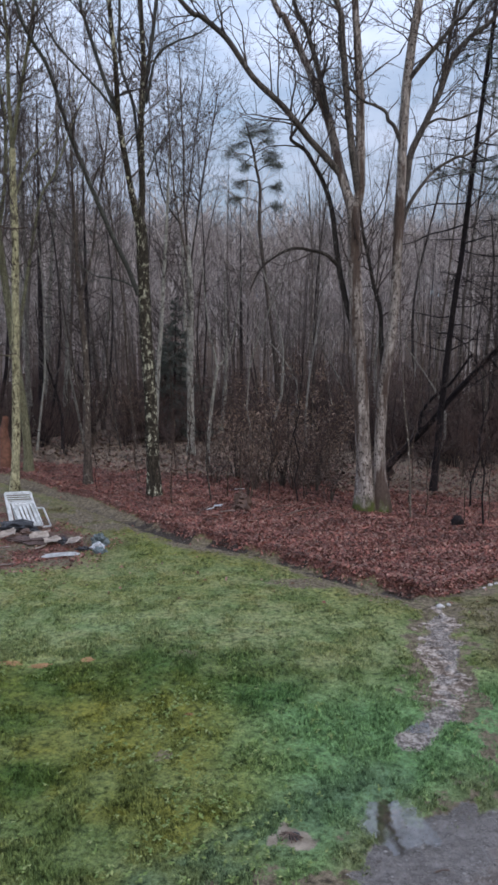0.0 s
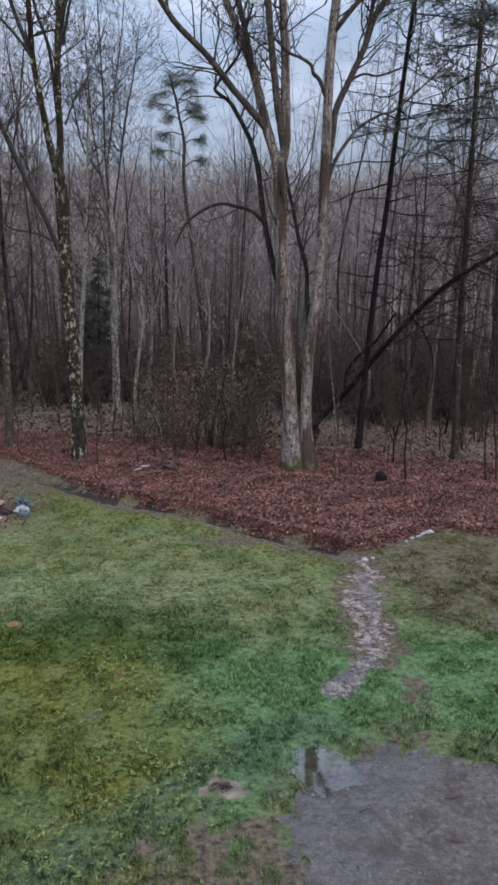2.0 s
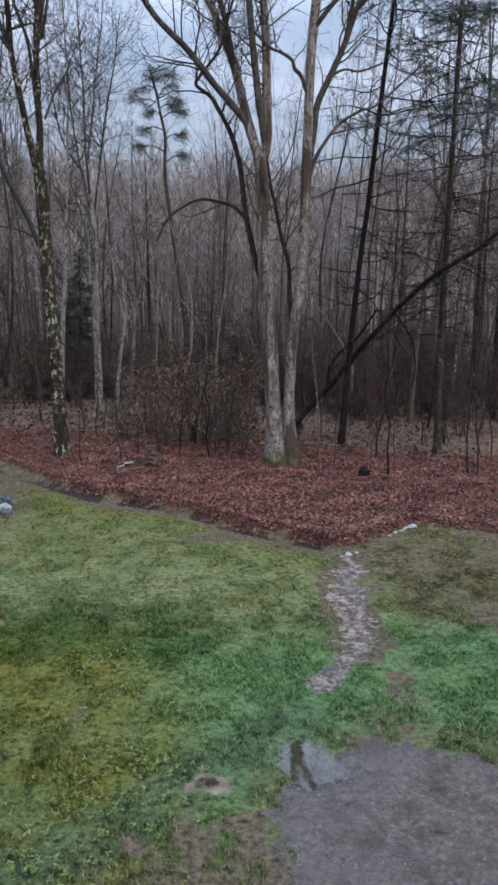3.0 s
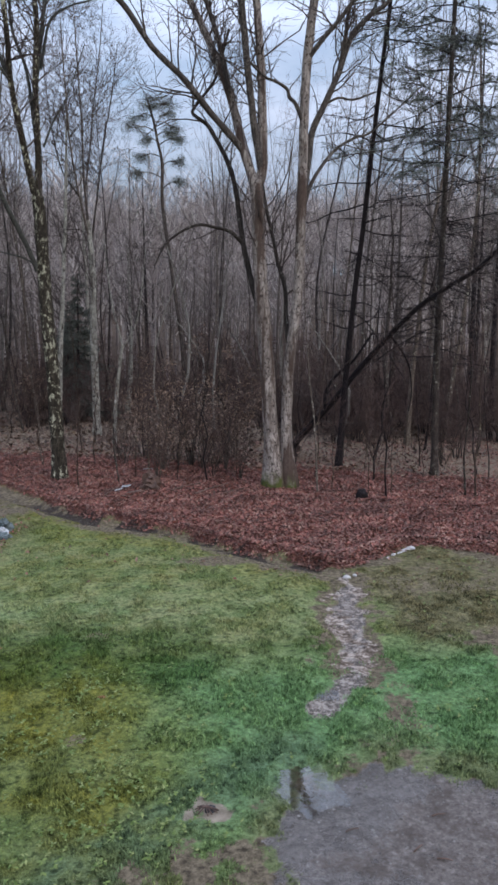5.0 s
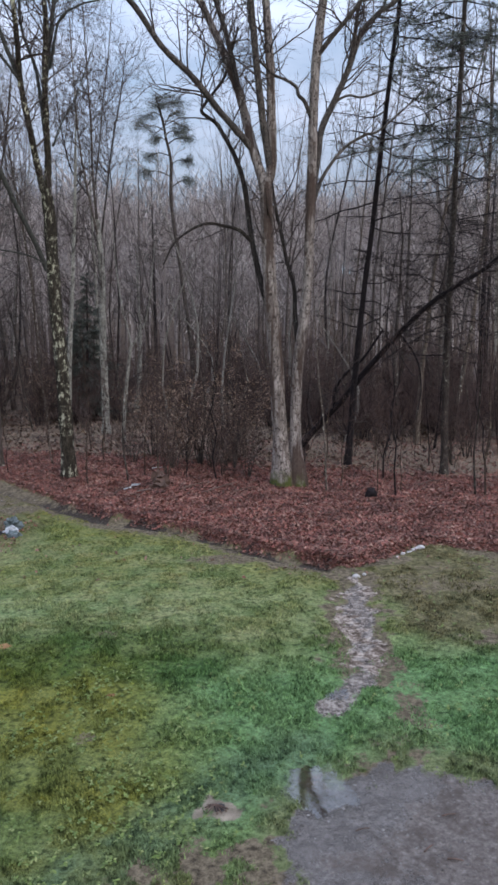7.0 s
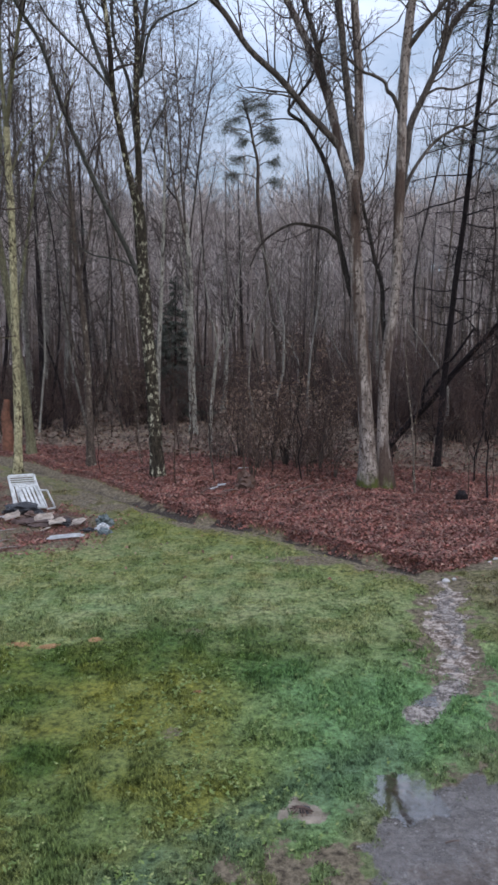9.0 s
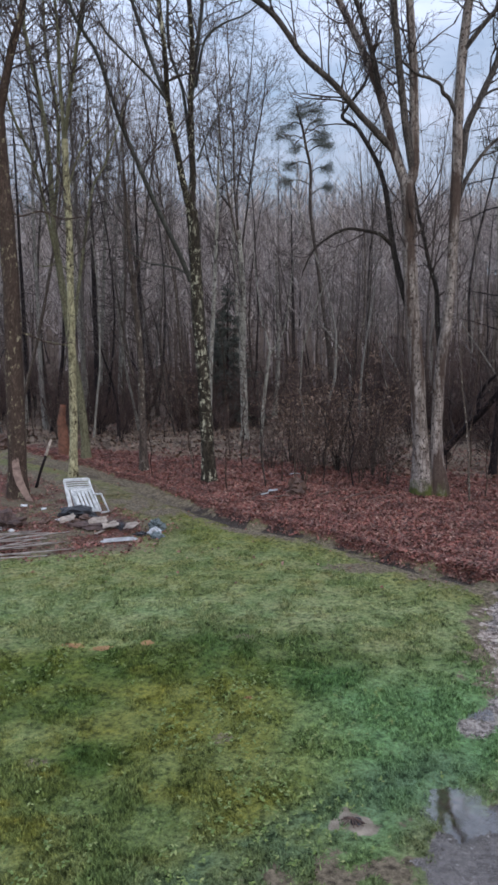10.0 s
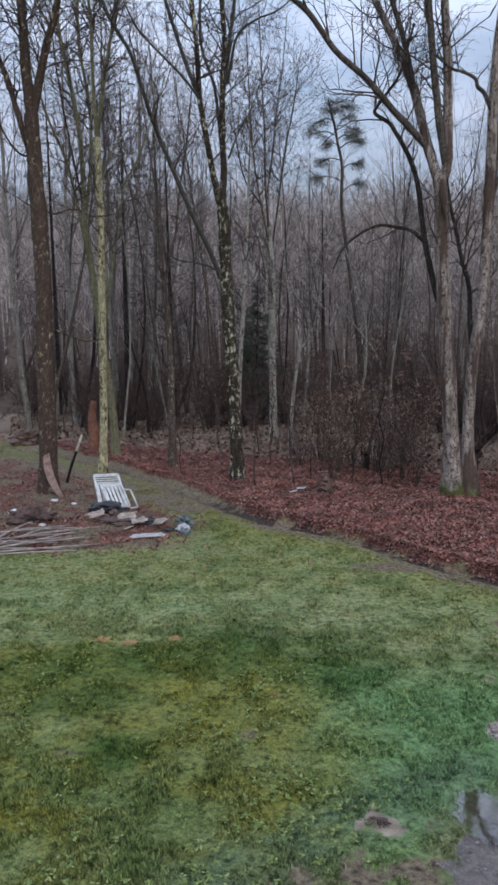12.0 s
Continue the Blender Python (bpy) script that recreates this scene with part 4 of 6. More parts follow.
limb(tree, "limb", 0.050, 0.026, [(-0.12, 0.0, 8.08), (-0.23, 0.0, 9.58), (-0.25, 0.0, 11.62), (-0.35, 0.0, 13.82), (-0.41, 0.0, 15.82)], BARK_WOODS, twigs, rng, bushy=6.0, reach=1.35, tip=True)
limb(tree, "limb", 0.042, 0.024, [(-0.06, 0.0, 7.07), (0.24, 0.41, 9.02), (0.55, 0.86, 11.21), (0.9, 1.22, 12.97), (1.17, 1.5, 14.93)], BARK_WOODS, twigs, rng, bushy=6.0, reach=1.35, tip=True)
limb(tree, "limb", 0.042, 0.024, [(-0.06, 0.0, 7.28), (-0.44, -0.41, 9.1), (-0.68, -0.82, 10.82), (-0.78, -1.31, 12.81), (-0.85, -1.65, 14.78)], BARK_WOODS, twigs, rng, bushy=6.0, reach=1.35, tip=True)
limb(tree, "limb", 0.034, 0.018, [(-0.19, 0.0, 9.17), (0.04, 0.54, 10.93), (0.23, 1.08, 12.74), (0.48, 1.62, 14.57), (0.66, 2.02, 16.52)], BARK_WOODS, twigs, rng, bushy=6.0, reach=1.35, tip=True)
limb(tree, "limb", 0.034, 0.018, [(-0.4, -0.37, 8.9), (-0.97, -0.16, 9.77), (-1.28, 0.12, 11.07), (-1.45, 0.39, 12.37), (-1.63, 0.67, 14.34)], BARK_WOODS, twigs, rng, bushy=6.0, reach=1.35, tip=True)
close_twigs(tree, twigs)
tree, twigs, rng = tree_at("slim_tree", "slim bare pale tree close behind a larger one", -3.51, 27.84, 7.2, 18)
limb(tree, "trunk", 0.11, 0.055, [(-0.22, 0.0, -0.06), (-0.13, 0.0, 1.67), (-0.03, 0.0, 3.43), (0.14, 0.0, 5.78), (0.28, 0.0, 8.08), (0.36, 0.0, 9.52), (0.48, 0.0, 12.52)], BARK_PALE_NEAR, twigs, rng, bushy=2.0, bare_part=0.4, tip=True)
close_twigs(tree, twigs)
tree, twigs, rng = tree_at("forked_sapling", "thin pale sapling that forks like a Y", -1.48, 25.38, 3.3, 19)
limb(tree, "trunk", 0.07, 0.05, [(-0.04, 0.0, -0.16), (0.07, 0.0, 1.46), (0.26, 0.0, 3.05), (0.34, 0.0, 3.4)], BARK_PALE_NEAR, twigs, rng, bushy=0.6, bare_part=0.5)
limb(tree, "limb", 0.04, 0.02, [(0.34, 0.0, 3.36), (0.2, 0.07, 4.03), (0.05, 0.13, 4.62), (-0.1, 0.25, 5.79), (-0.23, 0.36, 7.28)], BARK_PALE_NEAR, twigs, rng, bushy=3, reach=0.7, tip=True)
limb(tree, "limb", 0.04, 0.02, [(0.34, 0.0, 3.36), (0.67, -0.06, 3.89), (0.87, -0.12, 4.41), (1.02, -0.22, 5.36), (1.18, -0.33, 6.85)], BARK_PALE_NEAR, twigs, rng, bushy=3, reach=0.7, tip=True)
close_twigs(tree, twigs)
tree, twigs, rng = tree_at("fallen_tree", "dark fallen tree leaning across the others", 4.32, 22.08, -11.1, 20)
limb(tree, "trunk", 0.105, 0.050, [(-0.46, 0.0, -0.03), (0.0, -0.23, 0.5), (0.49, -0.5, 1.13), (1.15, -0.87, 1.92), (1.69, -1.22, 2.69), (2.21, -1.55, 3.36), (2.78, -1.91, 4.05), (3.39, -2.29, 4.69), (3.99, -2.63, 5.14), (4.68, -3.03, 5.6), (5.35, -3.55, 6.36), (5.79, -3.89, 7.19)], BARK_DARK, twigs, rng, bushy=5.0, reach=1.25, bare_part=0.15)
limb(tree, "limb", 0.062, 0.035, [(0.91, -0.74, 1.6), (0.9, -0.74, 2.11), (1.14, -0.74, 2.59), (1.72, -0.74, 3.13), (2.27, -0.74, 3.96)], BARK_DARK, twigs, rng, bushy=2, reach=0.8)
limb(tree, "limb", 0.035, 0.018, [(2.64, -1.81, 3.89), (3.11, -2.0, 3.19), (3.24, -2.18, 2.41), (3.15, -2.33, 1.79)], BARK_DARK, twigs, rng, bushy=2, reach=0.8)
close_twigs(tree, twigs)
tree, twigs, rng = tree_at("dark_conifer", "tall dark bare conifer trunk with level dead boughs", 5.26, 20.22, -14.6, 21)
limb(tree, "trunk", 0.102, 0.054, [(0.0, 0.0, -0.05), (0.07, 0.0, 1.2), (0.14, 0.0, 2.36), (0.25, 0.0, 3.81), (0.38, 0.0, 5.38), (0.52, 0.0, 6.61), (0.68, 0.0, 8.42), (0.83, 0.0, 10.03), (1.0, 0.0, 11.73), (1.1, 0.0, 12.71), (1.38, 0.0, 16.7)], BARK_DARK, twigs, rng, bushy=0, tip=True)
line = np.array([(0.07, 0, 1.2), (0.25, 0, 3.8), (0.52, 0, 6.6), (0.68, 0, 8.4), (1.0, 0, 11.7), (1.38, 0, 16.7)])
conifer_boughs(tree, glide(line, 12), rng, 3.8, 56, 2.6, 13.5, 0.6, BARK_DARK, 0.02, 1.0, 5.0, thick=1.8)
tree, twigs, rng = tree_at("dark_pine", "tall dark pine with many drooping boughs and sparse needles", 7.66, 18.86, -22.1, 22)
limb(tree, "trunk", 0.105, 0.056, [(0.0, 0.0, -0.03), (-0.04, 0.0, 1.66), (-0.07, 0.0, 3.52), (-0.06, 0.0, 5.32), (-0.04, 0.0, 7.08), (-0.03, 0.0, 8.93), (-0.01, 0.0, 11.0), (0.01, 0.0, 12.33), (0.06, 0.0, 17.33)], BARK_WOODS, twigs, rng, bushy=0, tip=True)
line = np.array([(-0.04, 0, 1.6), (-0.07, 0, 3.5), (-0.04, 0, 7.1), (-0.01, 0, 11.0), (0.06, 0, 17.3)])
conifer_boughs(tree, glide(line, 14), rng, 3.2, 150, 3.3, 8.2, 1.25, BARK_DARK, -0.03, 0.95, 6.5, 0.35, thick=1.25)
tree, twigs, rng = tree_at("far_pine", "thin tall pine with flat needle tufts at the top", 0.92, 41.99, -1.3, 23)
limb(tree, "trunk", 0.132, 0.05, [(0.73, 0.0, 0.16), (0.55, 0.0, 3.51), (0.05, 0.0, 7.38), (-0.44, 0.0, 11.16), (-0.43, 0.0, 13.32), (-0.67, 0.0, 14.55), (-0.87, 0.0, 15.61), (-1.07, 0.0, 16.22), (-1.18, 0.0, 16.71)], BARK_WOODS, twigs, rng, bushy=0)


def flat_tuft(tree, rng, root, centre, wide, needles=1700):
    """A limb that ends in a flat plate of short needles."""
    sh, green = Shell(), Shell()
    root, centre = np.array(root, float), np.array(centre, float)
    mid = (root + centre) / 2 + np.array([0, 0, 0.18])
    sh.tube(glide([root, mid, centre], 4), np.linspace(0.035, 0.014, 9), 5)
    for k in range(22):
        a, r = rng.rand() * 6.28, wide * (0.35 + 0.65 * rng.rand())
        tip = centre + np.array([math.cos(a) * r, math.sin(a) * r, 0.20 * rng.randn() - 0.10 * r])
        sh.tube([mid + (centre - mid) * rng.rand(), (centre + tip) / 2 + np.array([0, 0, 0.08]), tip], [0.012, 0.009, 0.004], 3)
        m = needles // 22
        c = centre + (tip - centre) * (0.35 + 0.7 * rng.rand(m, 1)) + rng.randn(m, 3) * np.array([0.13, 0.13, 0.09])
        d = rng.randn(m, 3) * 0.7 + unit(tip - centre) * 0.6 + np.array([0, 0, 0.3])
        d *= (0.06 + 0.06 * rng.rand(m, 1)) / np.linalg.norm(d, axis=1)[:, None]
        w = np.cross(d, rng.randn(m, 3))
        w *= 0.007 / (np.linalg.norm(w, axis=1)[:, None] + 1e-9)
        k3 = np.arange(m)[:, None] * 3
        green.put(np.stack([c - w, c + w, c + d], 1).reshape(-1, 3), np.hstack([k3, k3 + 1, k3 + 2]))
    b = tagged(part("bough", sh.mesh("bough", BARK_WOODS), BARK_WOODS, tree), kind="stuff")
    part("needles", green.mesh("needles", NEEDLES, False), NEEDLES, b, "flat dark green needle tuft")["kind"] = "stuff"


for root, centre, wide in [((-1.1, 0, 16.3), (-0.75, 0.2, 16.75), 0.75), ((-1.05, 0, 16.1), (-0.1, -0.4, 16.35), 0.85), ((-0.95, 0, 15.8), (-1.75, 0.4, 15.85), 0.75), ((-0.85, 0, 15.5), (0.25, 0.5, 15.35), 0.65),
                           ((-0.75, 0, 15.0), (-1.9, -0.5, 15.05), 0.75), ((-0.6, 0, 14.3), (0.45, -0.3, 14.55), 0.55), ((-0.5, 0, 13.7), (-1.7, 0.5, 13.75), 0.6), ((-0.45, 0, 13.2), (0.4, 0.4, 13.5), 0.4), ((-0.45, 0, 12.6), (-1.9, -0.2, 12.75), 0.45), ((-0.44, 0, 12.0), (0.55, -0.3, 12.3), 0.4), ((-0.9, 0, 15.6), (-1.1, -0.5, 16.2), 0.6), ((-0.8, 0, 15.2), (-0.2, -0.6, 15.8), 0.6), ((-0.6, 0, 14.4), (-1.3, 0.2, 14.6), 0.5), ((-0.7, 0, 14.8), (0.0, 0.3, 14.95), 0.5)]:
    flat_tuft(tree, rng, root, centre, wide * 1.2)


# ---- the woods behind ----
def woodland_tree(seed, height, radius, stems, material, twig_material, kids=(3, 2), label="", spray=44):
    rng = np.random.RandomState(seed)
    tree = thing("woodland_tree", label, "tree", (0, -400, 0), 0, "trees of the woods")
    sh, twigs = Shell(), Shell()
    lean = rng.randn(2) * 0.035
    bend = rng.randn(2) * 0.8
    zs = np.linspace(0, height, 12)
    line = np.stack([lean[0] * zs + bend[0] * np.sin(zs / height * 5) + 0.16 * np.cumsum(rng.randn(12)) * 0.5, lean[1] * zs + bend[1] * np.sin(zs / height * 3.3), zs], 1)
    line[0, 2] = -0.4
    sh.tube(line, radius * (1 - 0.82 * zs / height) * (1 + 0.35 * np.exp(-zs * 3)), 7, 0.12, rng)
    for s in range(stems):
        z = height * (0.38 + 0.3 * rng.rand())
        p = np.array([np.interp(z, zs, line[:, 0]), np.interp(z, zs, line[:, 1]), z])
        a = rng.rand() * 6.28
        grow(twigs, rng, p, (math.cos(a) * 0.5, math.sin(a) * 0.5, 1), height * (0.28 + 0.2 * rng.rand()), radius * 0.28, (5,) + kids, 0.05, 0.75, 0.16, 5)
    for s in range(spray):
        z = height * (0.30 + 0.69 * rng.rand() ** 0.8)
        p = np.array([np.interp(z, zs, line[:, 0]), np.interp(z, zs, line[:, 1]), z])
        a = rng.rand() * 6.28
        grow(twigs, rng, p, (math.cos(a), math.sin(a), 0.35 + 0.5 * rng.rand()), (0.7 + 1.6 * rng.rand()) * (1.15 - 0.6 * z / height), 0.010, kids, 0.03, 0.8, 0.24, 4)
    part("trunk", sh.mesh("trunk", material), material, tree)
    part("crown", twigs.mesh("crown", twig_material), twig_material, tree, "bare twigs")
    return tree


def woodland_pine(seed, height, radius, green_from, label):
    rng = np.random.RandomState(seed)
    tree = thing("woodland_pine", label, "tree", (0, -400, 0), 0, "pines of the woods")
    zs = np.linspace(0, height, 12)
    line = np.stack([rng.randn() * 0.02 * zs, rng.randn() * 0.02 * zs, zs], 1)
    line[0, 2] = -0.4
    sh = Shell()
    sh.tube(line, radius * (1 - 0.85 * zs / height), 8, 0.1, rng)
    part("trunk", sh.mesh("trunk", BARK_DARK), BARK_DARK, tree)
    conifer_boughs(tree, glide(line, 6), rng, height * 0.25, 46, 2.4, green_from, 1.0, BARK_DARK, -0.02, 0.9)
    return tree


KINDS = [
    woodland_tree(31, 15.0, 0.13, 3, BARK_WOODS, TWIG_WOODS, label="tall bare grey woodland tree with a fine crown"),
    woodland_tree(32, 17.0, 0.16, 4, BARK_WOODS, TWIG_WOODS, label="tall bare woodland tree with upright stems"),
    woodland_tree(33, 13.0, 0.10, 2, BARK_PALE, TWIG_WOODS, label="thin bare pale-barked woodland tree"),
    woodland_tree(34, 16.0, 0.14, 5, BARK_DARK, TWIG_WOODS, label="dark wet-barked bare woodland tree"),
    woodland_tree(35, 11.0, 0.07, 1, BARK_WOODS, TWIG_WOODS, label="slender bare young woodland tree"),
    woodland_tree(36, 14.0, 0.13, 6, BARK_WOODS, TWIG_WOODS, label="bare woodland tree with a broad twiggy crown"),
    woodland_tree(37, 12.0, 0.08, 1, BARK_DARK, TWIG_WOODS, label="thin dark bare woodland tree"),
    woodland_tree(38, 18.0, 0.17, 4, BARK_PALE, TWIG_WOODS, label="tall bare woodland tree with light grey bark"),
]
HEIGHTS = [15.0, 17.0, 13.0, 16.0, 11.0, 14.0, 12.0, 18.0]
rng = np.random.RandomState(77)
HERO = [(3.1, 17.9, 1.6), (-2.6, 19.6, 1.3), (-6.8, 20.2, 1.3), (-7.3, 23.5, 1.2), (-7.3, 17.5, 2.5), (-4.9, 21.2, 1.0), (5.3, 20.2, 1.2), (7.7, 18.9, 1.2), (-1.5, 25.4, 1.0), (-2.3, 28.3, 1.5), (-3.7, 27.9, 1.0)]
SPOTS = []
tries = 0
while len(SPOTS) < 146 and tries < 20000:
    tries += 1
    y = 23.0 + 45 * rng.rand() ** 0.85
    x = (rng.rand() - 0.5) * 2 * (0.50 * y + 3)
    if any(math.hypot(x - a, y - b) < c for a, b, c in HERO) or any(math.hypot(x - a, y - b) < 0.7 + 0.012 * y for a, b in SPOTS):
        continue
    if y < np.interp(x, EDGE_X, EDGE_Y) + 4.5 or (abs(x + 2.3) < 2.6 and y < 30) or (abs(x - 2.5) < 3.2 and y < 26) or (0.22 < x / y < 0.34 and y < 40 and rng.rand() < 0.6):
        continue
    if x < -7.5 and y < 26.5:
        continue
    SPOTS.append((x, y))
TALL = [(-9.2, 35.5), (-11.6, 31.8), (-13.6, 38), (-8.9, 43), (-8.6, 28.5), (-9.8, 31), (-12.4, 34), (-7.0, 30.5), (-5.6, 33), (-10.9, 38), (-13.0, 30), (-6.2, 27.5), (-4.6, 38), (-8.2, 40), (-11.8, 28.2), (8.9, 24.5), (10.6, 25.5), (11.6, 29), (12.8, 32), (9.8, 33), (13.8, 36), (7.4, 30)]
for x, y in SPOTS + TALL:
    k = rng.randint(len(KINDS))
    far = math.hypot(x, y)
    tall = (EYE + far * math.tan(radians(3.0 + 17 * rng.rand() ** 2.1 if (x, y) not in TALL else 21 + 5 * rng.rand())) - gz(x, y)) / HEIGHTS[k]
    size = 0.45 + 0.40 * rng.rand()
    copy_thing(KINDS[k], pose(x, y, gz(x, y) - 0.05, rng.randn() * 4, rng.randn() * 4, rng.rand() * 360) @ Matrix.Diagonal((size, size, min(tall, 1.25), 1)))
def young_hemlock(x, y, height, reach, seed):
    """A dense young evergreen, boughs down to the ground."""
    rng = np.random.RandomState(seed)
    tree = thing("young_hemlock", "dense dark young evergreen in the woods", "tree", (x, y, gz(x, y)))
    line = np.stack([0.02 * np.linspace(0, height, 24), 0 * np.linspace(0, height, 24), np.linspace(-0.2, height, 24)], 1)
    sh = Shell()
    sh.tube(line, np.linspace(0.09, 0.012, 24), 7, 0.1, rng)
    part("trunk", sh.mesh("trunk", BARK_DARK), BARK_DARK, tree)
    sh, green = Shell(), Shell()
    for k in range(90):
        z = 0.5 + (height - 0.6) * (k + rng.rand()) / 90
        a = rng.rand() * 2 * np.pi
        bough(sh, green, rng, line[int(np.argmin(np.abs(line[:, 2] - z)))], (math.cos(a), math.sin(a), 0.1), reach * (1.08 - z / height) * (0.7 + 0.4 * rng.rand()), 0.010, -0.05, 2.0, 1.9, 9.0)
    tagged(part("crown", sh.mesh("crown", BARK_DARK), BARK_DARK, tree, "fine level boughs"), kind="stuff")
    part("needles", green.mesh("needles", NEEDLES, False), NEEDLES, tree, "dark green needles")["kind"] = "stuff"


young_hemlock(-3.55, 33.4, 6.6, 1.7, 71)
young_hemlock(-4.2, 35.0, 5.2, 1.5, 72)
PINES = [
    woodland_pine(41, 15.0, 0.14, 8.5, "dark woodland pine with a green top"),
    woodland_pine(42, 17.0, 0.16, 10.0, "tall dark woodland pine with bare lower boughs"),
]
for k, (x, y) in enumerate([(-7.4, 33), (-9.9, 34), (13.4, 27.5), (15.0, 33), (-14.5, 37), (-0.6, 52), (17.5, 38)]):
    copy_thing(PINES[k % 2], pose(x, y, gz(x, y) - 0.1, 0, 0, 40 * k) @ Matrix.Diagonal((1, 1, 0.85 + 0.07 * (k % 5), 1)))
for src in KINDS + PINES:
    for o in (*src.children_recursive, src):
        bpy.data.objects.remove(o)


# ---- saplings and shrubs along the wood's edge ----
def sapling(seed, height, radius, material, label, leaves=0, stems=1, name="sapling", category="sapling"):
    rng = np.random.RandomState(seed)
    tree = thing(name, label, category, (0, -400, 0), 0, "undergrowth at the wood's edge")
    sh, twigs, leafy = Shell(), Shell(), Shell()
    for s in range(stems):
        out = rng.randn(2) * (0.05 if stems == 1 else 0.28)
        zs = np.linspace(0, height * (1 if s == 0 else 0.6 + 0.4 * rng.rand()), 7)
        line = np.stack([out[0] * zs + 0.045 * rng.randn(7), out[1] * zs + 0.045 * rng.randn(7), zs], 1)
        line[0] = (out[0] * 0.1, out[1] * 0.1, -0.15)
        rad = radius * (1 if s == 0 else 0.7) * (1 - 0.75 * zs / zs[-1])
        sh.tube(line, rad, 6, 0.1, rng)
        for k in range(int(7 + height * 2.2) if stems == 1 else 9):
            i = rng.randint(1, 6)
            a = rng.rand() * 6.28
            p = line[i] + (line[i + 1] - line[i]) * rng.rand() if i < 6 else line[i]
            long = (0.3 + 0.6 * rng.rand()) * (1.1 - 0.1 * i) * min(1.0, height / 2.5)
            d = np.array([math.cos(a), math.sin(a), 0.5 + 0.4 * rng.rand()])
            grow(twigs, rng, p, d, long, 0.007, (3, 2), 0.06, 0.85, 0.26, 3)
            for _ in range(leaves):
                c = p + unit(d) * long * (0.3 + 1.0 * rng.rand()) + rng.randn(3) * 0.12
                u = unit(rng.randn(3)) * (0.022 + 0.022 * rng.rand())
                w = unit(np.cross(u, rng.randn(3))) * 0.017
                leafy.put([c - u, c + w, c + u, c - w], [[0, 1, 2], [0, 2, 3]])
    part("stem", sh.mesh("stem", material), material, tree)
    tagged(part("crown", twigs.mesh("crown", TWIG_RED), TWIG_RED, tree), kind="stuff")
    if leafy.n:
        part("leaves", leafy.mesh("leaves", BEECH_LEAF, False), BEECH_LEAF, tree, "dry brown leaves still hanging")
    return tree


SAPLINGS = [
    sapling(51, 2.6, 0.016, BARK_BROWN, "thin bare sapling with fine twigs"),
    sapling(52, 4.2, 0.020, BARK_BROWN, "thin brown bare sapling among leaves"),
    sapling(53, 1.7, 0.012, BARK_BROWN, "short bare sapling with reddish twigs"),
    sapling(54, 5.5, 0.026, BARK_WOODS, "tall whippy bare sapling at the wood's edge"),
    sapling(55, 3.3, 0.020, BARK_DARK, "crooked bare dark-barked sapling"),
]
SHRUBS = [
    sapling(56, 2.4, 0.020, BARK_WOODS, "tangled bare shrub of thin brown stems", 0, 7, "shrub", "shrub"),
    sapling(57, 3.2, 0.024, BARK_WOODS, "young beech with dry tan leaves", 20, 6, "shrub", "shrub"),
    sapling(58, 1.4, 0.014, BARK_DARK, "low bare thicket of thin stems", 0, 8, "shrub", "shrub"),
]


def plant(src, x, y, size=1.0, turn=0.0, tip=0.0):
    return copy_thing(src, pose(x, y, gz(x, y), tip, 0, turn) @ Matrix.Diagonal((size, size, size, 1)))


# the stems that stand clear of the rest
for k, x, y, size in [(3, 3.95, 17.1, 1.0), (4, 5.5, 16.4, 1.15), (1, 5.1, 16.6, 0.6), (0, 5.7, 16.8, 0.8), (1, -2.05, 18.6, 0.62), (0, -2.0, 18.4, 0.75), (4, -4.4, 20.4, 0.7),
                      (3, 7.48, 16.35, 1.1), (1, 7.72, 16.3, 1.2), (4, 8.9, 17.2, 1.3), (0, 4.4, 17.6, 0.9), (1, -0.6, 19.4, 0.8), (4, 0.5, 19.0, 0.7), (0, -9.0, 18.2, 0.9), (2, -8.7, 16.9, 1.0)]:
    plant(SAPLINGS[k], x, y, size, 50 * k + 31 * x)
made = 0
while made < 96:
    y = 18.3 + 15 * rng.rand() ** 1.3
    x = (rng.rand() - 0.5) * 2 * (0.5 * y)
    if y < np.interp(x, EDGE_X, EDGE_Y) + 2.2 or any(math.hypot(x - a, y - b) < 0.5 for a, b, c in HERO) or (x < -7.0 and y < 24):
        continue
    plant(SAPLINGS[rng.randint(5)], x, y, 0.6 + 0.6 * rng.rand(), rng.rand() * 360, rng.randn() * 4)
    made += 1
for x, y, k, size in [(0.2, 20.6, 1, 1.0), (1.0, 21.0, 1, 1.15), (1.9, 20.2, 0, 1.1), (0.6, 22.0, 0, 1.2), (2.2, 19.0, 0, 0.7), (2.4, 22.4, 1, 1.1), (1.5, 19.2, 0, 0.6), (-0.4, 22.6, 1, 1.0), (1.3, 20.4, 0, 0.9), (0.0, 19.6, 0, 0.7), (2.0, 21.2, 1, 0.9), (-1.0, 21.6, 0, 0.8), (5.9, 22.0, 0, 0.8), (4.6, 23.0, 0, 0.9), (6.8, 21.6, 2, 1.0), (8.6, 20.6, 0, 0.9), (9.4, 21.4, 0, 1.0)]:
    plant(SHRUBS[k], x, y, size, 77 * x)
plant(SHRUBS[1], -4.6, 32.0, 1.1, 20)
plant(SHRUBS[1], -5.6, 32.6, 1.0, 140)
for k in range(22):
    x, y = -8.0 - 8.5 * rng.rand(), 27.5 + 10 * rng.rand()
    plant((SHRUBS + SAPLINGS)[(0, 2, 4, 6)[k % 4]], x, y, 0.9 + 0.6 * rng.rand(), rng.rand() * 360)
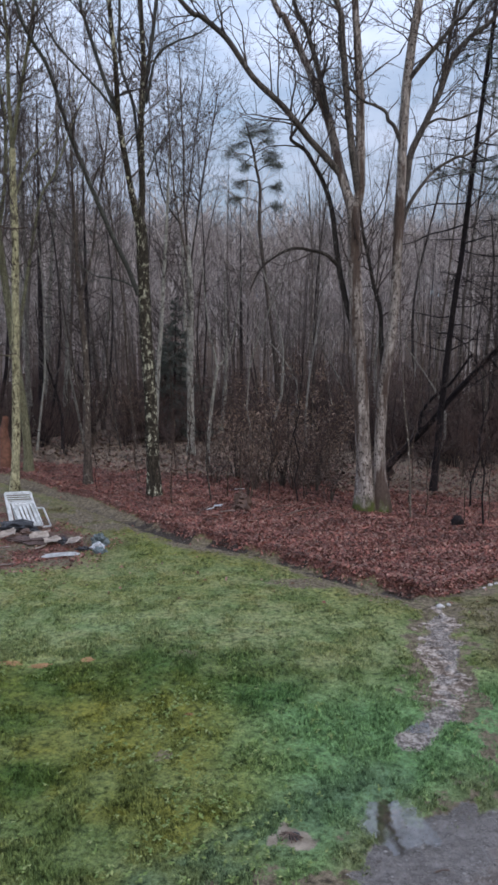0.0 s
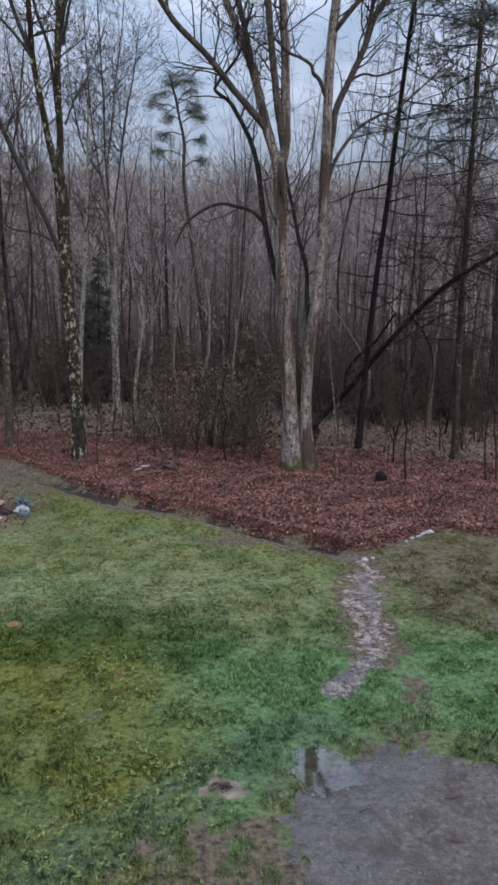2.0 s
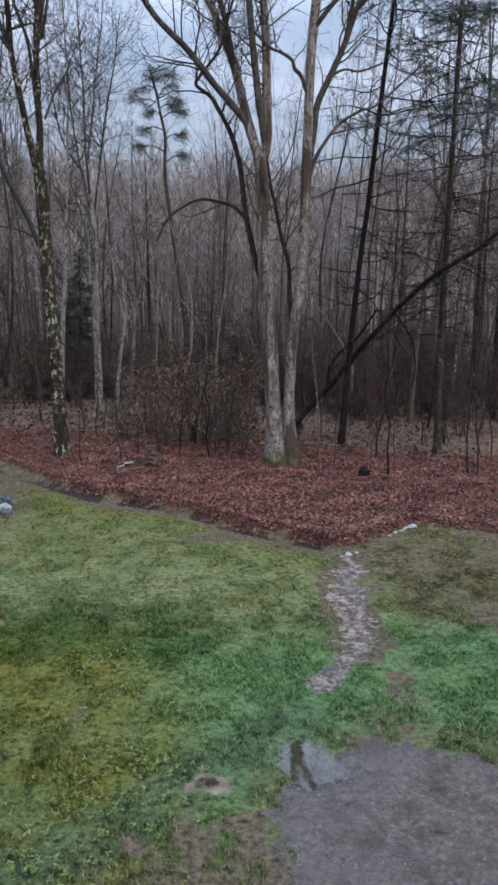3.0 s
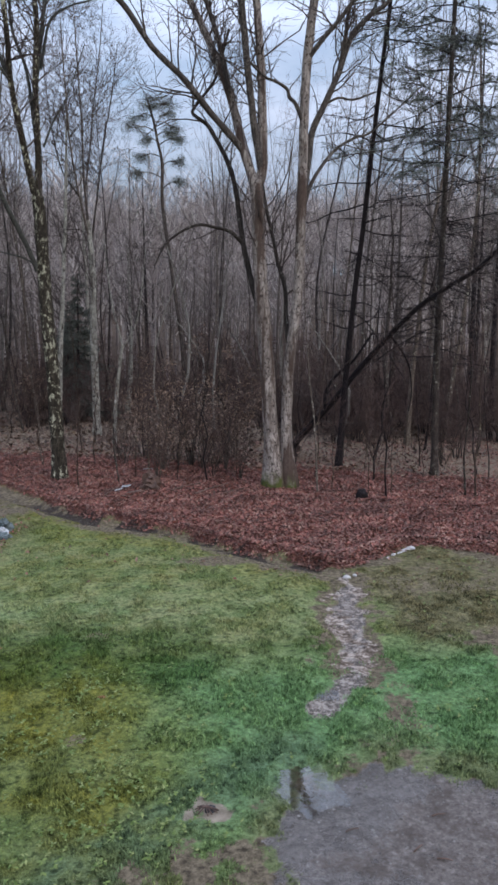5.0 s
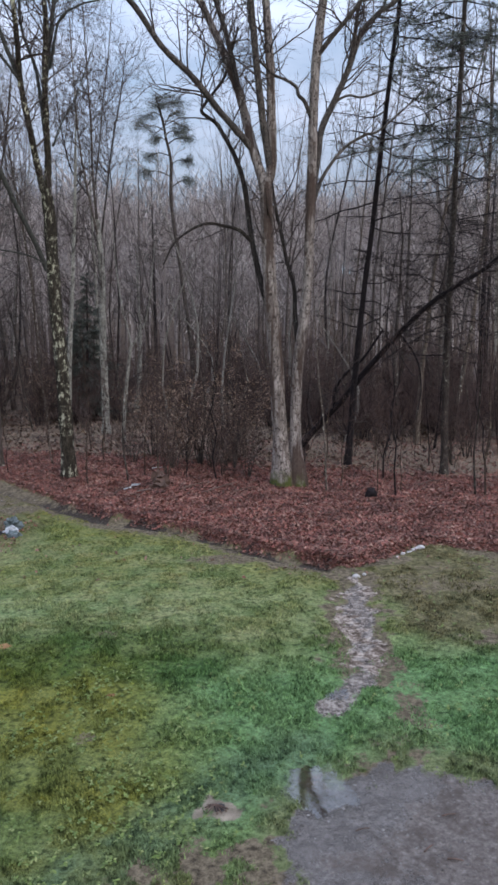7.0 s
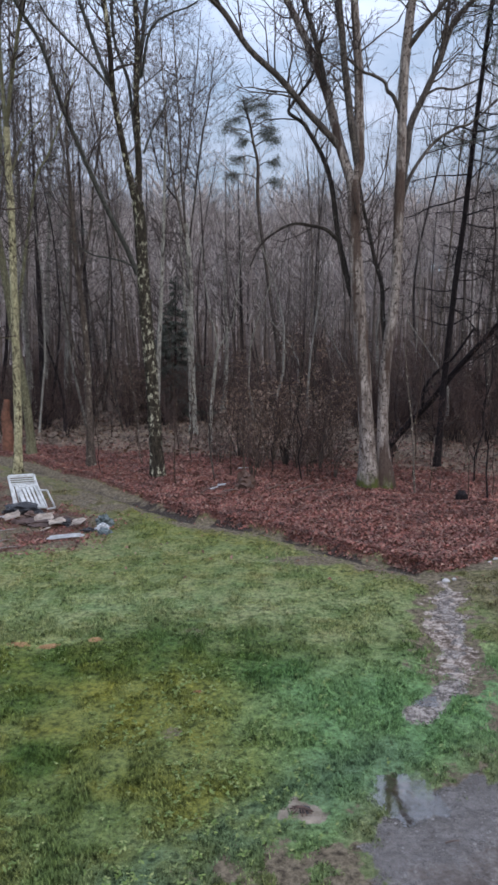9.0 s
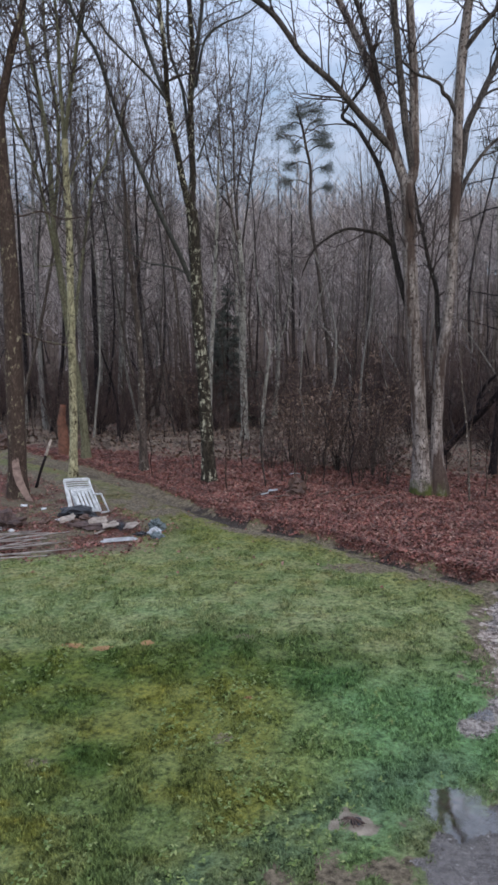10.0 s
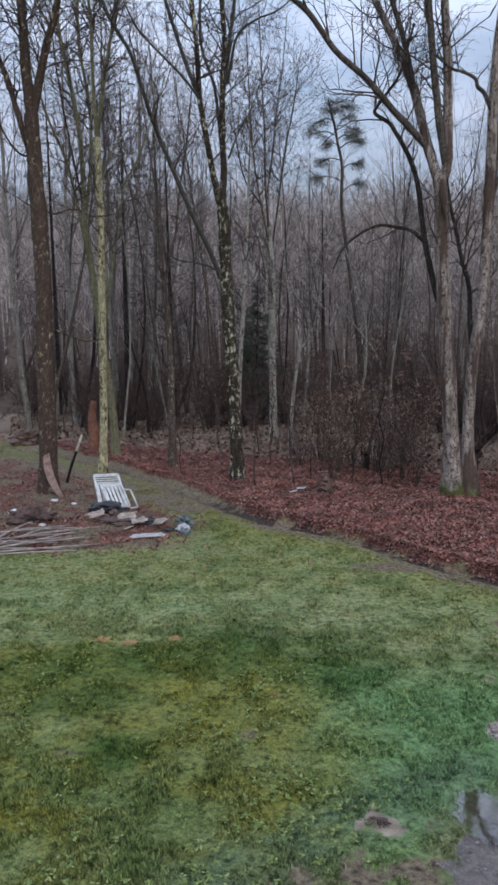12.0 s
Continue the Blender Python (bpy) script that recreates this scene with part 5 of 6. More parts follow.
for k in range(84):
    x, y = 4.0 + 11 * rng.rand(), 24.3 + 9 * rng.rand()
    plant(SHRUBS[2 if k % 3 else 0], x, y, 1.0 + 0.6 * rng.rand(), rng.rand() * 360)
made = 0
while made < 120:
    y = 27.5 + 20 * rng.rand()
    x = (rng.rand() - 0.5) * 2 * (0.5 * y)
    if y < np.interp(x, EDGE_X, EDGE_Y) + 3.5 or (x < -7.0 and y < 25):
        continue
    plant(SHRUBS[(0, 2, 2)[rng.randint(3)]], x, y, 0.8 + 0.035 * (y - 20) + 0.5 * rng.rand(), rng.rand() * 360)
    made += 1
for src in SAPLINGS + SHRUBS:
    for o in (*src.children_recursive, src):
        bpy.data.objects.remove(o)


# ---- far woods on the rising ground ----
def far_woods():
    rng = np.random.RandomState(90)
    pats = []
    for p in range(7):
        sh = Shell()
        h = 13 + 4 * rng.rand()
        zs = np.linspace(-1, h, 5)
        line = np.stack([rng.randn() * 0.02 * zs, rng.randn() * 0.02 * zs, zs], 1)
        sh.tube(line, 0.13 * (1 - 0.8 * np.linspace(0, 1, 5)), 4)
        for k in range(46):
            z = h * (0.3 + 0.66 * rng.rand())
            a = rng.rand() * 6.28
            d = unit(np.array([math.cos(a), math.sin(a), 0.7 + 0.8 * rng.rand()]))
            long = 1.2 + 2.4 * rng.rand()
            q = np.array([0, 0, z])
            e = q + d * long + np.array([0, 0, 0.3])
            sh.tube([q, (q + e) / 2 + rng.randn(3) * 0.1, e], [0.035, 0.025, 0.012], 3)
            for _ in range(2):
                s = q + (e - q) * (0.3 + 0.6 * rng.rand())
                g = s + unit(d + rng.randn(3) * 0.5) * (0.5 + 0.8 * rng.rand())
                sh.tube([s, g], [0.016, 0.009], 3)
        pats.append((np.concatenate(sh.v), np.concatenate([np.vstack([b]) for b in sh.f])))
    big = Shell()
    for k in range(1050):
        y = 48 + 125 * rng.rand() ** 0.9
        x = (rng.rand() - 0.5) * 2 * (0.48 * y)
        v, f = pats[rng.randint(7)]
        a, s = rng.rand() * 6.28, 0.62 + 0.42 * rng.rand() + 0.15 * (y > 110)
        c, w = math.cos(a), math.sin(a)
        big.put(np.stack([s * (c * v[:, 0] - w * v[:, 1]) + x, s * (w * v[:, 0] + c * v[:, 1]) + y, s * v[:, 2] + gz(x, y)], 1), f)
    return big.mesh("far_woods", TWIG_FAR_HAZED)


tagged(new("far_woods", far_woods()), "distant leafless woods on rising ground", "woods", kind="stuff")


# ---- fallen leaves and grass ----
def leaf_carpet(count, seed, near=11.0, deep=14.5):
    rng = np.random.RandomState(seed)
    y = near + deep * rng.rand(count * 3) ** 1.15
    x = (rng.rand(count * 3) - 0.5) * 2 * (0.5 * y + 0.6)
    z = zones(x, y)
    keep = rng.rand(count * 3) < np.maximum(z["leaf"] * (1 - 0.75 * z["woods"]) * (1 - 0.72 * z["heap"]), 0.0025)
    x, y = x[keep][:count], y[keep][:count]
    n = len(x)
    c = np.stack([x, y, ground_height(x, y) + 0.012 + 0.02 * rng.rand(n)], 1)
    a, size = rng.rand(n) * 6.28, 0.017 + 0.030 * rng.rand(n) ** 1.3
    u = np.stack([np.cos(a), np.sin(a), 0.35 * rng.randn(n)], 1) * size[:, None]
    w = np.stack([-np.sin(a), np.cos(a), 0.4 * rng.randn(n)], 1) * (size * 0.62)[:, None]
    curl = np.zeros((n, 3))
    curl[:, 2] = size * (0.2 + 0.5 * rng.rand(n))
    v = np.stack([c - u, c + w * 0.9 + curl, c + u, c - w * 0.9 + curl], 1).reshape(-1, 3)
    i = np.arange(n) * 4
    sh = Shell()
    sh.put(v, np.concatenate([np.stack([i, i + 1, i + 2], 1), np.stack([i, i + 2, i + 3], 1)]))
    return sh.mesh("fallen_leaves", DEAD_LEAF, False)


def floor_litter(count, seed):
    """Dry leaves, bark and stick ends on the floor of the woods."""
    rng = np.random.RandomState(seed)
    y = 18.5 + 21 * rng.rand(count * 3)
    x = (rng.rand(count * 3) - 0.5) * 2 * (0.45 * y + 0.6)
    z = zones(x, y)
    keep = rng.rand(count * 3) < z["woods"] * (1 - 0.8 * z["straw"] * smooth(2.5, 4.5, x))
    x, y = x[keep][:count], y[keep][:count]
    n = len(x)
    c = np.stack([x, y, ground_height(x, y) + 0.02 + 0.05 * rng.rand(n)], 1)
    a, size = rng.rand(n) * 6.28, 0.035 + 0.075 * rng.rand(n) ** 2
    thin = np.where(rng.rand(n) < 0.25, 0.14, 0.6)
    u = np.stack([np.cos(a), np.sin(a), 0.5 * rng.randn(n)], 1) * (size * np.where(thin < 0.2, 2.6, 1.0))[:, None]
    w = np.stack([-np.sin(a), np.cos(a), 0.6 * rng.randn(n)], 1) * (size * thin)[:, None]
    i = np.arange(n) * 4
    sh = Shell()
    sh.put(np.stack([c - u, c + w, c + u, c - w], 1).reshape(-1, 3), np.concatenate([np.stack([i, i + 1, i + 2], 1), np.stack([i, i + 2, i + 3], 1)]))
    return sh.mesh("forest_litter", scattered("forest_litter", [(0.045, 0.029, 0.022), (0.13, 0.086, 0.060), (0.19, 0.132, 0.094), (0.085, 0.048, 0.036), (0.24, 0.175, 0.125), (0.12, 0.062, 0.046)], 0.7, (0.6, 1.4, 0.8)), False)


tagged(new("forest_litter", floor_litter(26000, 17)), "dry tan leaves and sticks on the wood's floor", "litter", kind="stuff")
tagged(new("fallen_leaves", leaf_carpet(98000, 3)), "carpet of wet reddish-brown fallen leaves", "leaves", kind="stuff")


def grass_material():
    m = Nodes("grass_blades", 0.8, 0.12)
    v = m.coords()
    geo = m.add("NewGeometry")
    shade = m.ramp(geo.outputs["Random Per Island"], (0.0, (0.60, 0.62, 0.60)), (0.7, (1.05, 1.05, 1.0)), (1.0, (1.50, 1.45, 1.35)))
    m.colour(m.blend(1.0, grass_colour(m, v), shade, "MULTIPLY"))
    return m.mat


def lawn(count, seed):
    rng = np.random.RandomState(seed)
    y = 3.9 + 14.0 * rng.rand(count * 2) ** 1.55
    x = (rng.rand(count * 2) - 0.5) * 2 * (0.5 * y + 0.4)
    z = zones(x, y)
    clump = soft_noise(x, y, 0.26, 3, 13.0)
    keep = rng.rand(count * 2) < z["cover"] * (0.70 + 0.30 * smooth(0.30, 0.55, clump))
    x, y, clump = x[keep][:count], y[keep][:count], clump[keep][:count]
    z = {k: q[keep][:count] for k, q in z.items()}
    n = len(x)
    tall = (0.010 + 0.034 * rng.rand(n)) * (0.45 + 1.35 * smooth(0.32, 0.72, clump)) * (1 - 0.02 * y) * (0.75 + 0.5 * z["lush"]) * (1 - 0.35 * z["dry"])
    a, lean = rng.rand(n) * 6.28, rng.rand(n) * 0.9
    root = np.stack([x, y, ground_height(x, y) - 0.004], 1)
    wide = (0.0035 + 0.004 * rng.rand(n)) * (1 + 0.05 * y) * (1 + 0.9 * z["dry"] * (rng.rand(n) < 0.25))
    w = np.stack([-np.sin(a), np.cos(a), 0 * a], 1) * wide[:, None]
    bend = np.stack([np.cos(a) * lean, np.sin(a) * lean, 0 * a], 1) * tall[:, None]
    up = np.zeros((n, 3))
    up[:, 2] = tall
    v = np.stack([root - w, root + w, root + bend + up * 0.95 + w * 0.25, root + bend + up * 0.95 - w * 0.25], 1).reshape(-1, 3)
    i = np.arange(n) * 4
    me = bpy.data.meshes.new("grass")
    faces = np.stack([i, i + 1, i + 2, i + 3], 1)
    me.from_pydata(v.tolist(), [], faces.tolist())
    for key in ("dry", "lush", "fresh", "dull", "teal", "deep", "haze"):
        me.attributes.new(key, "FLOAT", "POINT").data.foreach_set("value", np.repeat(np.clip(z[key], 0, 1), 4).astype(np.float32))
    me.materials.append(grass_material())
    return me


tagged(new("grass", lawn(330000, 8)), "short uneven damp lawn grass with yellowed patches", "grass", kind="stuff")


def weeds(count, seed):
    """Small broad-leaved plants in the lawn, each a rosette of oval leaves."""
    rng = np.random.RandomState(seed)
    y = 4.0 + 9.0 * rng.rand(count * 4) ** 1.3
    x = (rng.rand(count * 4) - 0.5) * 2 * (0.5 * y + 0.4)
    z = zones(x, y)
    patch = smooth(0.45, 0.62, soft_noise(x, y, 0.9, 2, 55.0))
    keep = rng.rand(count * 4) < z["cover"] * (0.12 + 0.88 * z["dry"]) * (0.15 + patch)
    x, y = x[keep][:count], y[keep][:count]
    h = ground_height(x, y)
    sh = Shell()
    for px, py, pz in zip(x, y, h):
        for k in range(rng.randint(4, 7)):
            a, s = rng.rand() * 6.28, 0.009 + 0.013 * rng.rand()
            c = np.array([px, py, pz + 0.02 + 0.03 * rng.rand()]) + np.array([math.cos(a), math.sin(a), 0]) * s
            u, w = np.array([math.cos(a), math.sin(a), 0.35 * rng.randn()]) * s, np.array([-math.sin(a), math.cos(a), 0.1]) * s * 0.55
            sh.put([c - u, c + w, c + u, c - w], [[0, 1, 2, 3]])
    return sh.mesh("weeds", scattered("weed_leaves", [(0.10, 0.15, 0.035), (0.17, 0.22, 0.06), (0.07, 0.11, 0.03), (0.22, 0.25, 0.09)], 0.55), False)


tagged(new("weeds", weeds(1500, 6)), "small broad-leaved weeds scattered in the lawn", "weeds", kind="stuff")


# ---- the rubbish heap and other small things ----
def weathered(name, a, b, scale=7.0, rough=0.7):
    m = Nodes(name, rough, 0.3)
    n, spots = m.noise(scale, 6, m.coords((1, 1, 1)), 0.65), m.noise(2.3, 4, m.coords())
    col = m.ramp(n, (0.34, a), (0.64, b))
    col = m.blend(m.math("MULTIPLY", m.ramp(spots, *STEP(0.52, 0.66)), 0.55), col, tuple(c * 0.35 for c in a))
    m.colour(col)
    m.bump(n, 0.35, 0.01)
    return m.mat


WHITE_PAINT = weathered("worn_white_paint", (0.36, 0.37, 0.37), (0.66, 0.67, 0.68), 9.0, 0.5)
GREY_MESH = weathered("grey_screen_cloth", (0.30, 0.31, 0.32), (0.44, 0.45, 0.46), 30.0)
BOARD = weathered("wet_pale_board", (0.27, 0.215, 0.175), (0.66, 0.57, 0.49), 9.0)
TORN_WOOD = weathered("torn_tan_wood", (0.12, 0.078, 0.062), (0.27, 0.185, 0.150), 9.0)
OLD_WOOD = weathered("rotten_brown_wood", (0.05, 0.032, 0.026), (0.14, 0.085, 0.065), 9.0)
RED_WOOD = weathered("red_rotten_wood", (0.10, 0.045, 0.030), (0.22, 0.10, 0.065), 7.0)
POLE = weathered("grey_poles", (0.16, 0.135, 0.12), (0.36, 0.32, 0.29), 5.0)
BLACK_BAG = weathered("black_plastic_bag", (0.012, 0.012, 0.014), (0.035, 0.035, 0.04), 9.0, 0.35)
BLUE_TARP = weathered("faded_blue_tarp", (0.045, 0.060, 0.062), (0.150, 0.180, 0.185), 8.0, 0.5)
SOIL = weathered("dark_soil", (0.045, 0.030, 0.027), (0.12, 0.08, 0.07), 12.0, 0.9)
PALE_STONE = weathered("pale_stone", (0.30, 0.28, 0.27), (0.52, 0.50, 0.49), 9.0)


def box(bm, centre, size, turn=None, bevel=0.006):
    """A bevelled bar or board."""
    made = bmesh.ops.create_cube(bm, size=1.0)["verts"]
    m = Matrix.Translation(centre) @ (turn or Matrix()) @ Matrix.Diagonal((*size, 1))
    bmesh.ops.transform(bm, matrix=m, verts=made)
    edges = list({e for v in made for e in v.link_edges})
    if bevel:
        bmesh.ops.bevel(bm, geom=edges, offset=bevel, segments=1, affect="EDGES")


def bar(name, a, b, wide, deep, material, parent, label=""):
    """A straight bar from a to b."""
    a, b = Vector(a), Vector(b)
    bm = bmesh.new()
    turn = (b - a).to_track_quat("Z", "Y").to_matrix().to_4x4()
    box(bm, (a + b) / 2, (wide, deep, (b - a).length), turn, min(wide, deep) * 0.2)
    return part(name, bm, material, parent, label)


def lump(name, label, category, x, y, size, material, seed, rough=0.35, sink=0.3, subdiv=3, turn=0):
    """An uneven mass: soil, stone, a bag or a crumpled sheet."""
    bm = bmesh.new()
    bmesh.ops.create_icosphere(bm, subdivisions=subdiv, radius=1.0)
    for v in bm.verts:
        n = noise.fractal(v.co * 1.7 + Vector((seed * 3.1, seed, 0)), 0.9, 2.0, 4)
        v.co *= 1 + rough * n
        v.co = Vector((v.co.x * size[0], v.co.y * size[1], v.co.z * size[2]))
    for f in bm.faces:
        f.smooth = rough < 0.5
    me = bpy.data.meshes.new(name)
    bm.to_mesh(me)
    bm.free()
    me.materials.append(material)
    ob = tagged(new(name, me), label, category)
    ob.matrix_basis = pose(x, y, max(gz(x, y), -0.026 if category == "clod" else -9) + size[2] * (1 - sink) * 0.6, 0, 0, turn)
    return ob


def white_chair(x, y, turn):
    """A white slatted garden chair, tipped back on the heap."""
    c = thing("garden_chair", "worn white slatted garden chair tipped back on the rubbish heap", "chair", (x, y, gz(x, y)), turn)
    tl, tr, bl, br = Vector((-0.40, 0.36, 0.76)), Vector((0.15, 0.36, 0.76)), Vector((-0.27, 0.02, 0.10)), Vector((0.34, 0.02, 0.08))
    bar("back_post", tl, bl, 0.045, 0.05, WHITE_PAINT, c)
    bar("back_post", tr, br, 0.045, 0.05, WHITE_PAINT, c)
    bar("top_rail", tl, tr, 0.05, 0.05, WHITE_PAINT, c)
    ml, mr = tl.lerp(bl, 0.30), tr.lerp(br, 0.30)
    bar("mid_rail", ml, mr, 0.045, 0.045, WHITE_PAINT, c)
    bar("low_rail", bl, br, 0.045, 0.045, WHITE_PAINT, c)
    for k in range(4):
        q = (k + 0.7) / 4.6
        bar("back_slat", tl.lerp(ml, q), tr.lerp(mr, q), 0.045, 0.016, WHITE_PAINT, c)
    for k in range(7):
        s = (k + 0.5) / 7
        bar("slat", ml.lerp(mr, s) + Vector((0, -0.012, 0)), bl.lerp(br, s) + Vector((0, -0.012, 0)), 0.055, 0.016, WHITE_PAINT, c)
    # the seat, swung forward over the lower back
    sl, sr = Vector((-0.24, 0.16, 0.52)), Vector((0.22, 0.16, 0.55))
    fl, fr = Vector((-0.05, -0.16, 0.12)), Vector((0.40, -0.16, 0.10))
    bar("seat_rail", sl, fl, 0.04, 0.04, WHITE_PAINT, c)
    bar("seat_rail", sr, fr, 0.04, 0.04, WHITE_PAINT, c)
    bar("seat_rail", sl, sr, 0.04, 0.04, WHITE_PAINT, c)
    bar("seat_rail", fl, fr, 0.04, 0.04, WHITE_PAINT, c)
    for k in range(5):
        s = (k + 0.6) / 5.4
        bar("seat_slat", sl.lerp(sr, s), fl.lerp(fr, s), 0.055, 0.014, WHITE_PAINT, c)
    # the arm, a bent loop on one side
    for a, b in (((0.22, 0.02, 0.46), (0.42, -0.05, 0.47)), ((0.42, -0.05, 0.47), (0.58, -0.14, 0.07)), ((0.58, -0.14, 0.07), (0.40, -0.16, 0.06))):
        bar("arm", a, b, 0.035, 0.035, WHITE_PAINT, c)
    for a, b in (((-0.30, 0.04, 0.25), (-0.32, -0.28, 0.02)), ((-0.12, 0.0, 0.2), (-0.12, -0.25, 0.02))):
        bar("leg", a, b, 0.035, 0.035, WHITE_PAINT, c)
    return c


white_chair(-5.02, 15.65, 17)
lump("rubbish_bag", "slumped black plastic bag under the white chair", "bag", -5.12, 15.45, (0.42, 0.22, 0.16), BLACK_BAG, 4, 0.5, 0.2)


def loose_board(x, y, length, wide, turn, lift, label, material=BOARD, thick=0.022, seed=0, tip=0.0):
    """A loose board or slab, chipped at the ends."""
    rr = random.Random(seed)
    bm = bmesh.new()
    nx, ny = 8, 4
    rows = []
    for i in range(nx + 1):
        for j in range(ny + 1):
            u, w = i / nx - 0.5, j / ny - 0.5
            ragged = rr.uniform(-0.30, 0.06) if i in (0, nx) else 0.0
            side = rr.uniform(-0.30, 0.06) if j in (0, ny) and wide > 0.15 else 0.0
            rows.append(bm.verts.new((length * u * (1 + ragged), wide * w * (1 + side), 0.006 * math.sin(5 * u + seed) + 0.035 * wide * math.sin(4 * w + 2 * u + seed))))
    faces = [bm.faces.new([rows[i * (ny + 1) + j] for i, j in ((i, j), (i + 1, j), (i + 1, j + 1), (i, j + 1))]) for i in range(nx) for j in range(ny)]
    bmesh.ops.solidify(bm, geom=faces, thickness=thick)
    bmesh.ops.recalc_face_normals(bm, faces=bm.faces[:])
    me = bpy.data.meshes.new("board")
    bm.to_mesh(me)
    bm.free()
    me.materials.append(material)
    ob = tagged(new("board", me), label, "board", "boards of the heap")
    ob.matrix_basis = pose(x, y, gz(x, y) + thick / 2 + lift + 0.012 + 0.5 * wide * math.sin(radians(tip)), tip + rr.uniform(-3, 3), -math.degrees(math.asin(min(1, lift / length))) * 1.2, turn)
    return ob


loose_board(-3.62, 13.45, 0.74, 0.10, 10, 0.02, "white painted plank lying by the grass", WHITE_PAINT, 0.03, 1, 30)
loose_board(-3.55, 14.15, 0.42, 0.24, -32, 0.08, "pale splintered slab on the heap", BOARD, 0.03, 2, 28)
loose_board(-4.35, 14.55, 0.45, 0.22, 10, 0.05, "pale damp slab on the heap", BOARD, 0.03, 3, 35)
loose_board(-4.05, 14.35, 0.38, 0.20, 20, 0.05, "pale damp slab beside another", BOARD, 0.03, 4, 24)
loose_board(-5.02, 14.60, 0.36, 0.22, 15, 0.08, "bleached slab at the heap's edge", BOARD, 0.035, 5, 30)
loose_board(-4.62, 14.42, 0.34, 0.16, -14, 0.03, "rotten brown board in the heap", OLD_WOOD, 0.03, 6)
loose_board(-3.95, 14.9, 0.45, 0.05, -60, 0.03, "thin dark lath in the heap", OLD_WOOD, 0.03, 7)
loose_board(-4.75, 14.75, 0.4, 0.12, 40, 0.04, "broken dark board in the heap", OLD_WOOD, 0.03, 8)
loose_board(-4.2, 14.1, 0.3, 0.10, 70, 0.02, "small bleached chip of board", BOARD, 0.02, 9)
lump("crumpled_tarp", "crumpled faded blue tarp at the heap's edge", "tarp", -3.05, 14.35, (0.14, 0.11, 0.16), BLUE_TARP, 7, 0.8, 0.25, 4)
lump("crumpled_tarp", "scrap of faded blue-grey tarp on the grass", "tarp", -2.95, 13.75, (0.13, 0.12, 0.07), BLUE_TARP, 9, 0.7, 0.2)
lump("plastic_scrap", "crumpled grey plastic scrap beside blue tarp", "scrap", -3.05, 14.05, (0.12, 0.12, 0.08), GREY_MESH, 12, 0.7, 0.2)
lump("soil_mound", "low mound of dark soil and leaves", "mound", -6.45, 14.5, (0.42, 0.28, 0.20), SOIL, 5, 0.9, 0.45, 4)
lump("soil_mound", "low dark soil and leaf mound under the boards", "mound", -4.35, 14.6, (0.62, 0.30, 0.07), SOIL, 6, 0.5, 0.5, 4)
for k, (x, y, s) in enumerate([(-4.75, 14.95, 0.13), (-4.5, 14.75, 0.10), (-4.2, 14.75, 0.12), (-3.85, 14.45, 0.09), (-4.9, 14.72, 0.10), (-3.3, 13.95, 0.08), (-5.6, 14.9, 0.10), (-4.62, 15.1, 0.12)]):
    lump("debris_lump", "dark rotten scrap of debris in the heap", "debris", x, y, (s * 1.5, s, s * 0.7), BLACK_BAG if k % 2 else OLD_WOOD, 90 + k, 0.9, 0.25, 3, 40 * k)
for k, (x, y, s) in enumerate([(-6.35, 14.25, 0.06), (-6.1, 14.2, 0.05), (-6.9, 14.9, 0.07), (-6.7, 16.4, 0.06), (-6.1, 16.1, 0.05), (-5.4, 15.1, 0.05), (-7.2, 15.2, 0.09)]):
    lump("litter_scrap", "small white scrap of litter on dark soil", "litter", x, y, (s * 1.4, s, s * 0.6), WHITE_PAINT, 20 + k, 0.7, 0.1, 2)


def stick(name, label, category, points, r0, r1, material, group="", seed=1, sides=7):
    rr = np.random.RandomState(seed)
    sh = Shell()
    line = glide(points, 4)
    sh.tube(line, np.linspace(r0, r1, len(line)), sides, 0.2, rr)
    n = sh.n
    sh.put(line[-1:] + 0, np.zeros((0, 3), int))
    sh.f[-1] = np.array([[n - sides + i, n - sides + (i + 1) % sides, n] for i in range(sides)]) if sides else sh.f[-1]
    n = sh.n
    sh.put(line[:1] + 0, np.zeros((0, 3), int))
    sh.f[-1] = np.array([[(i + 1) % sides, i, n] for i in range(sides)])
    return tagged(new(name, sh.mesh(name, material)), label, category, group)


# the pile of long poles
rp = np.random.RandomState(64)
for k in range(20):
    cx, cy, a = -6.15 + 0.35 * rp.randn(), 12.85 + 0.38 * rp.randn(), radians(37 + 13 * rp.randn())
    if k in (3, 9):
        a += 0.7
    half = 0.9 + 0.5 * rp.rand()
    lo, hi = (cx - half * math.cos(a), cy - half * math.sin(a)), (cx + half * math.cos(a), cy + half * math.sin(a))
    up = 0.03 + 0.022 * (k % 5)
    stick("pole", "long thin weathered pole in a loose pile", "pole", [(lo[0], lo[1], gz(*lo) + up), (cx, cy, gz(cx, cy) + up + 0.02), (hi[0], hi[1], gz(*hi) + up * 0.8)], 0.014 + 0.011 * rp.rand(), 0.010, POLE, "poles in the pile", k)

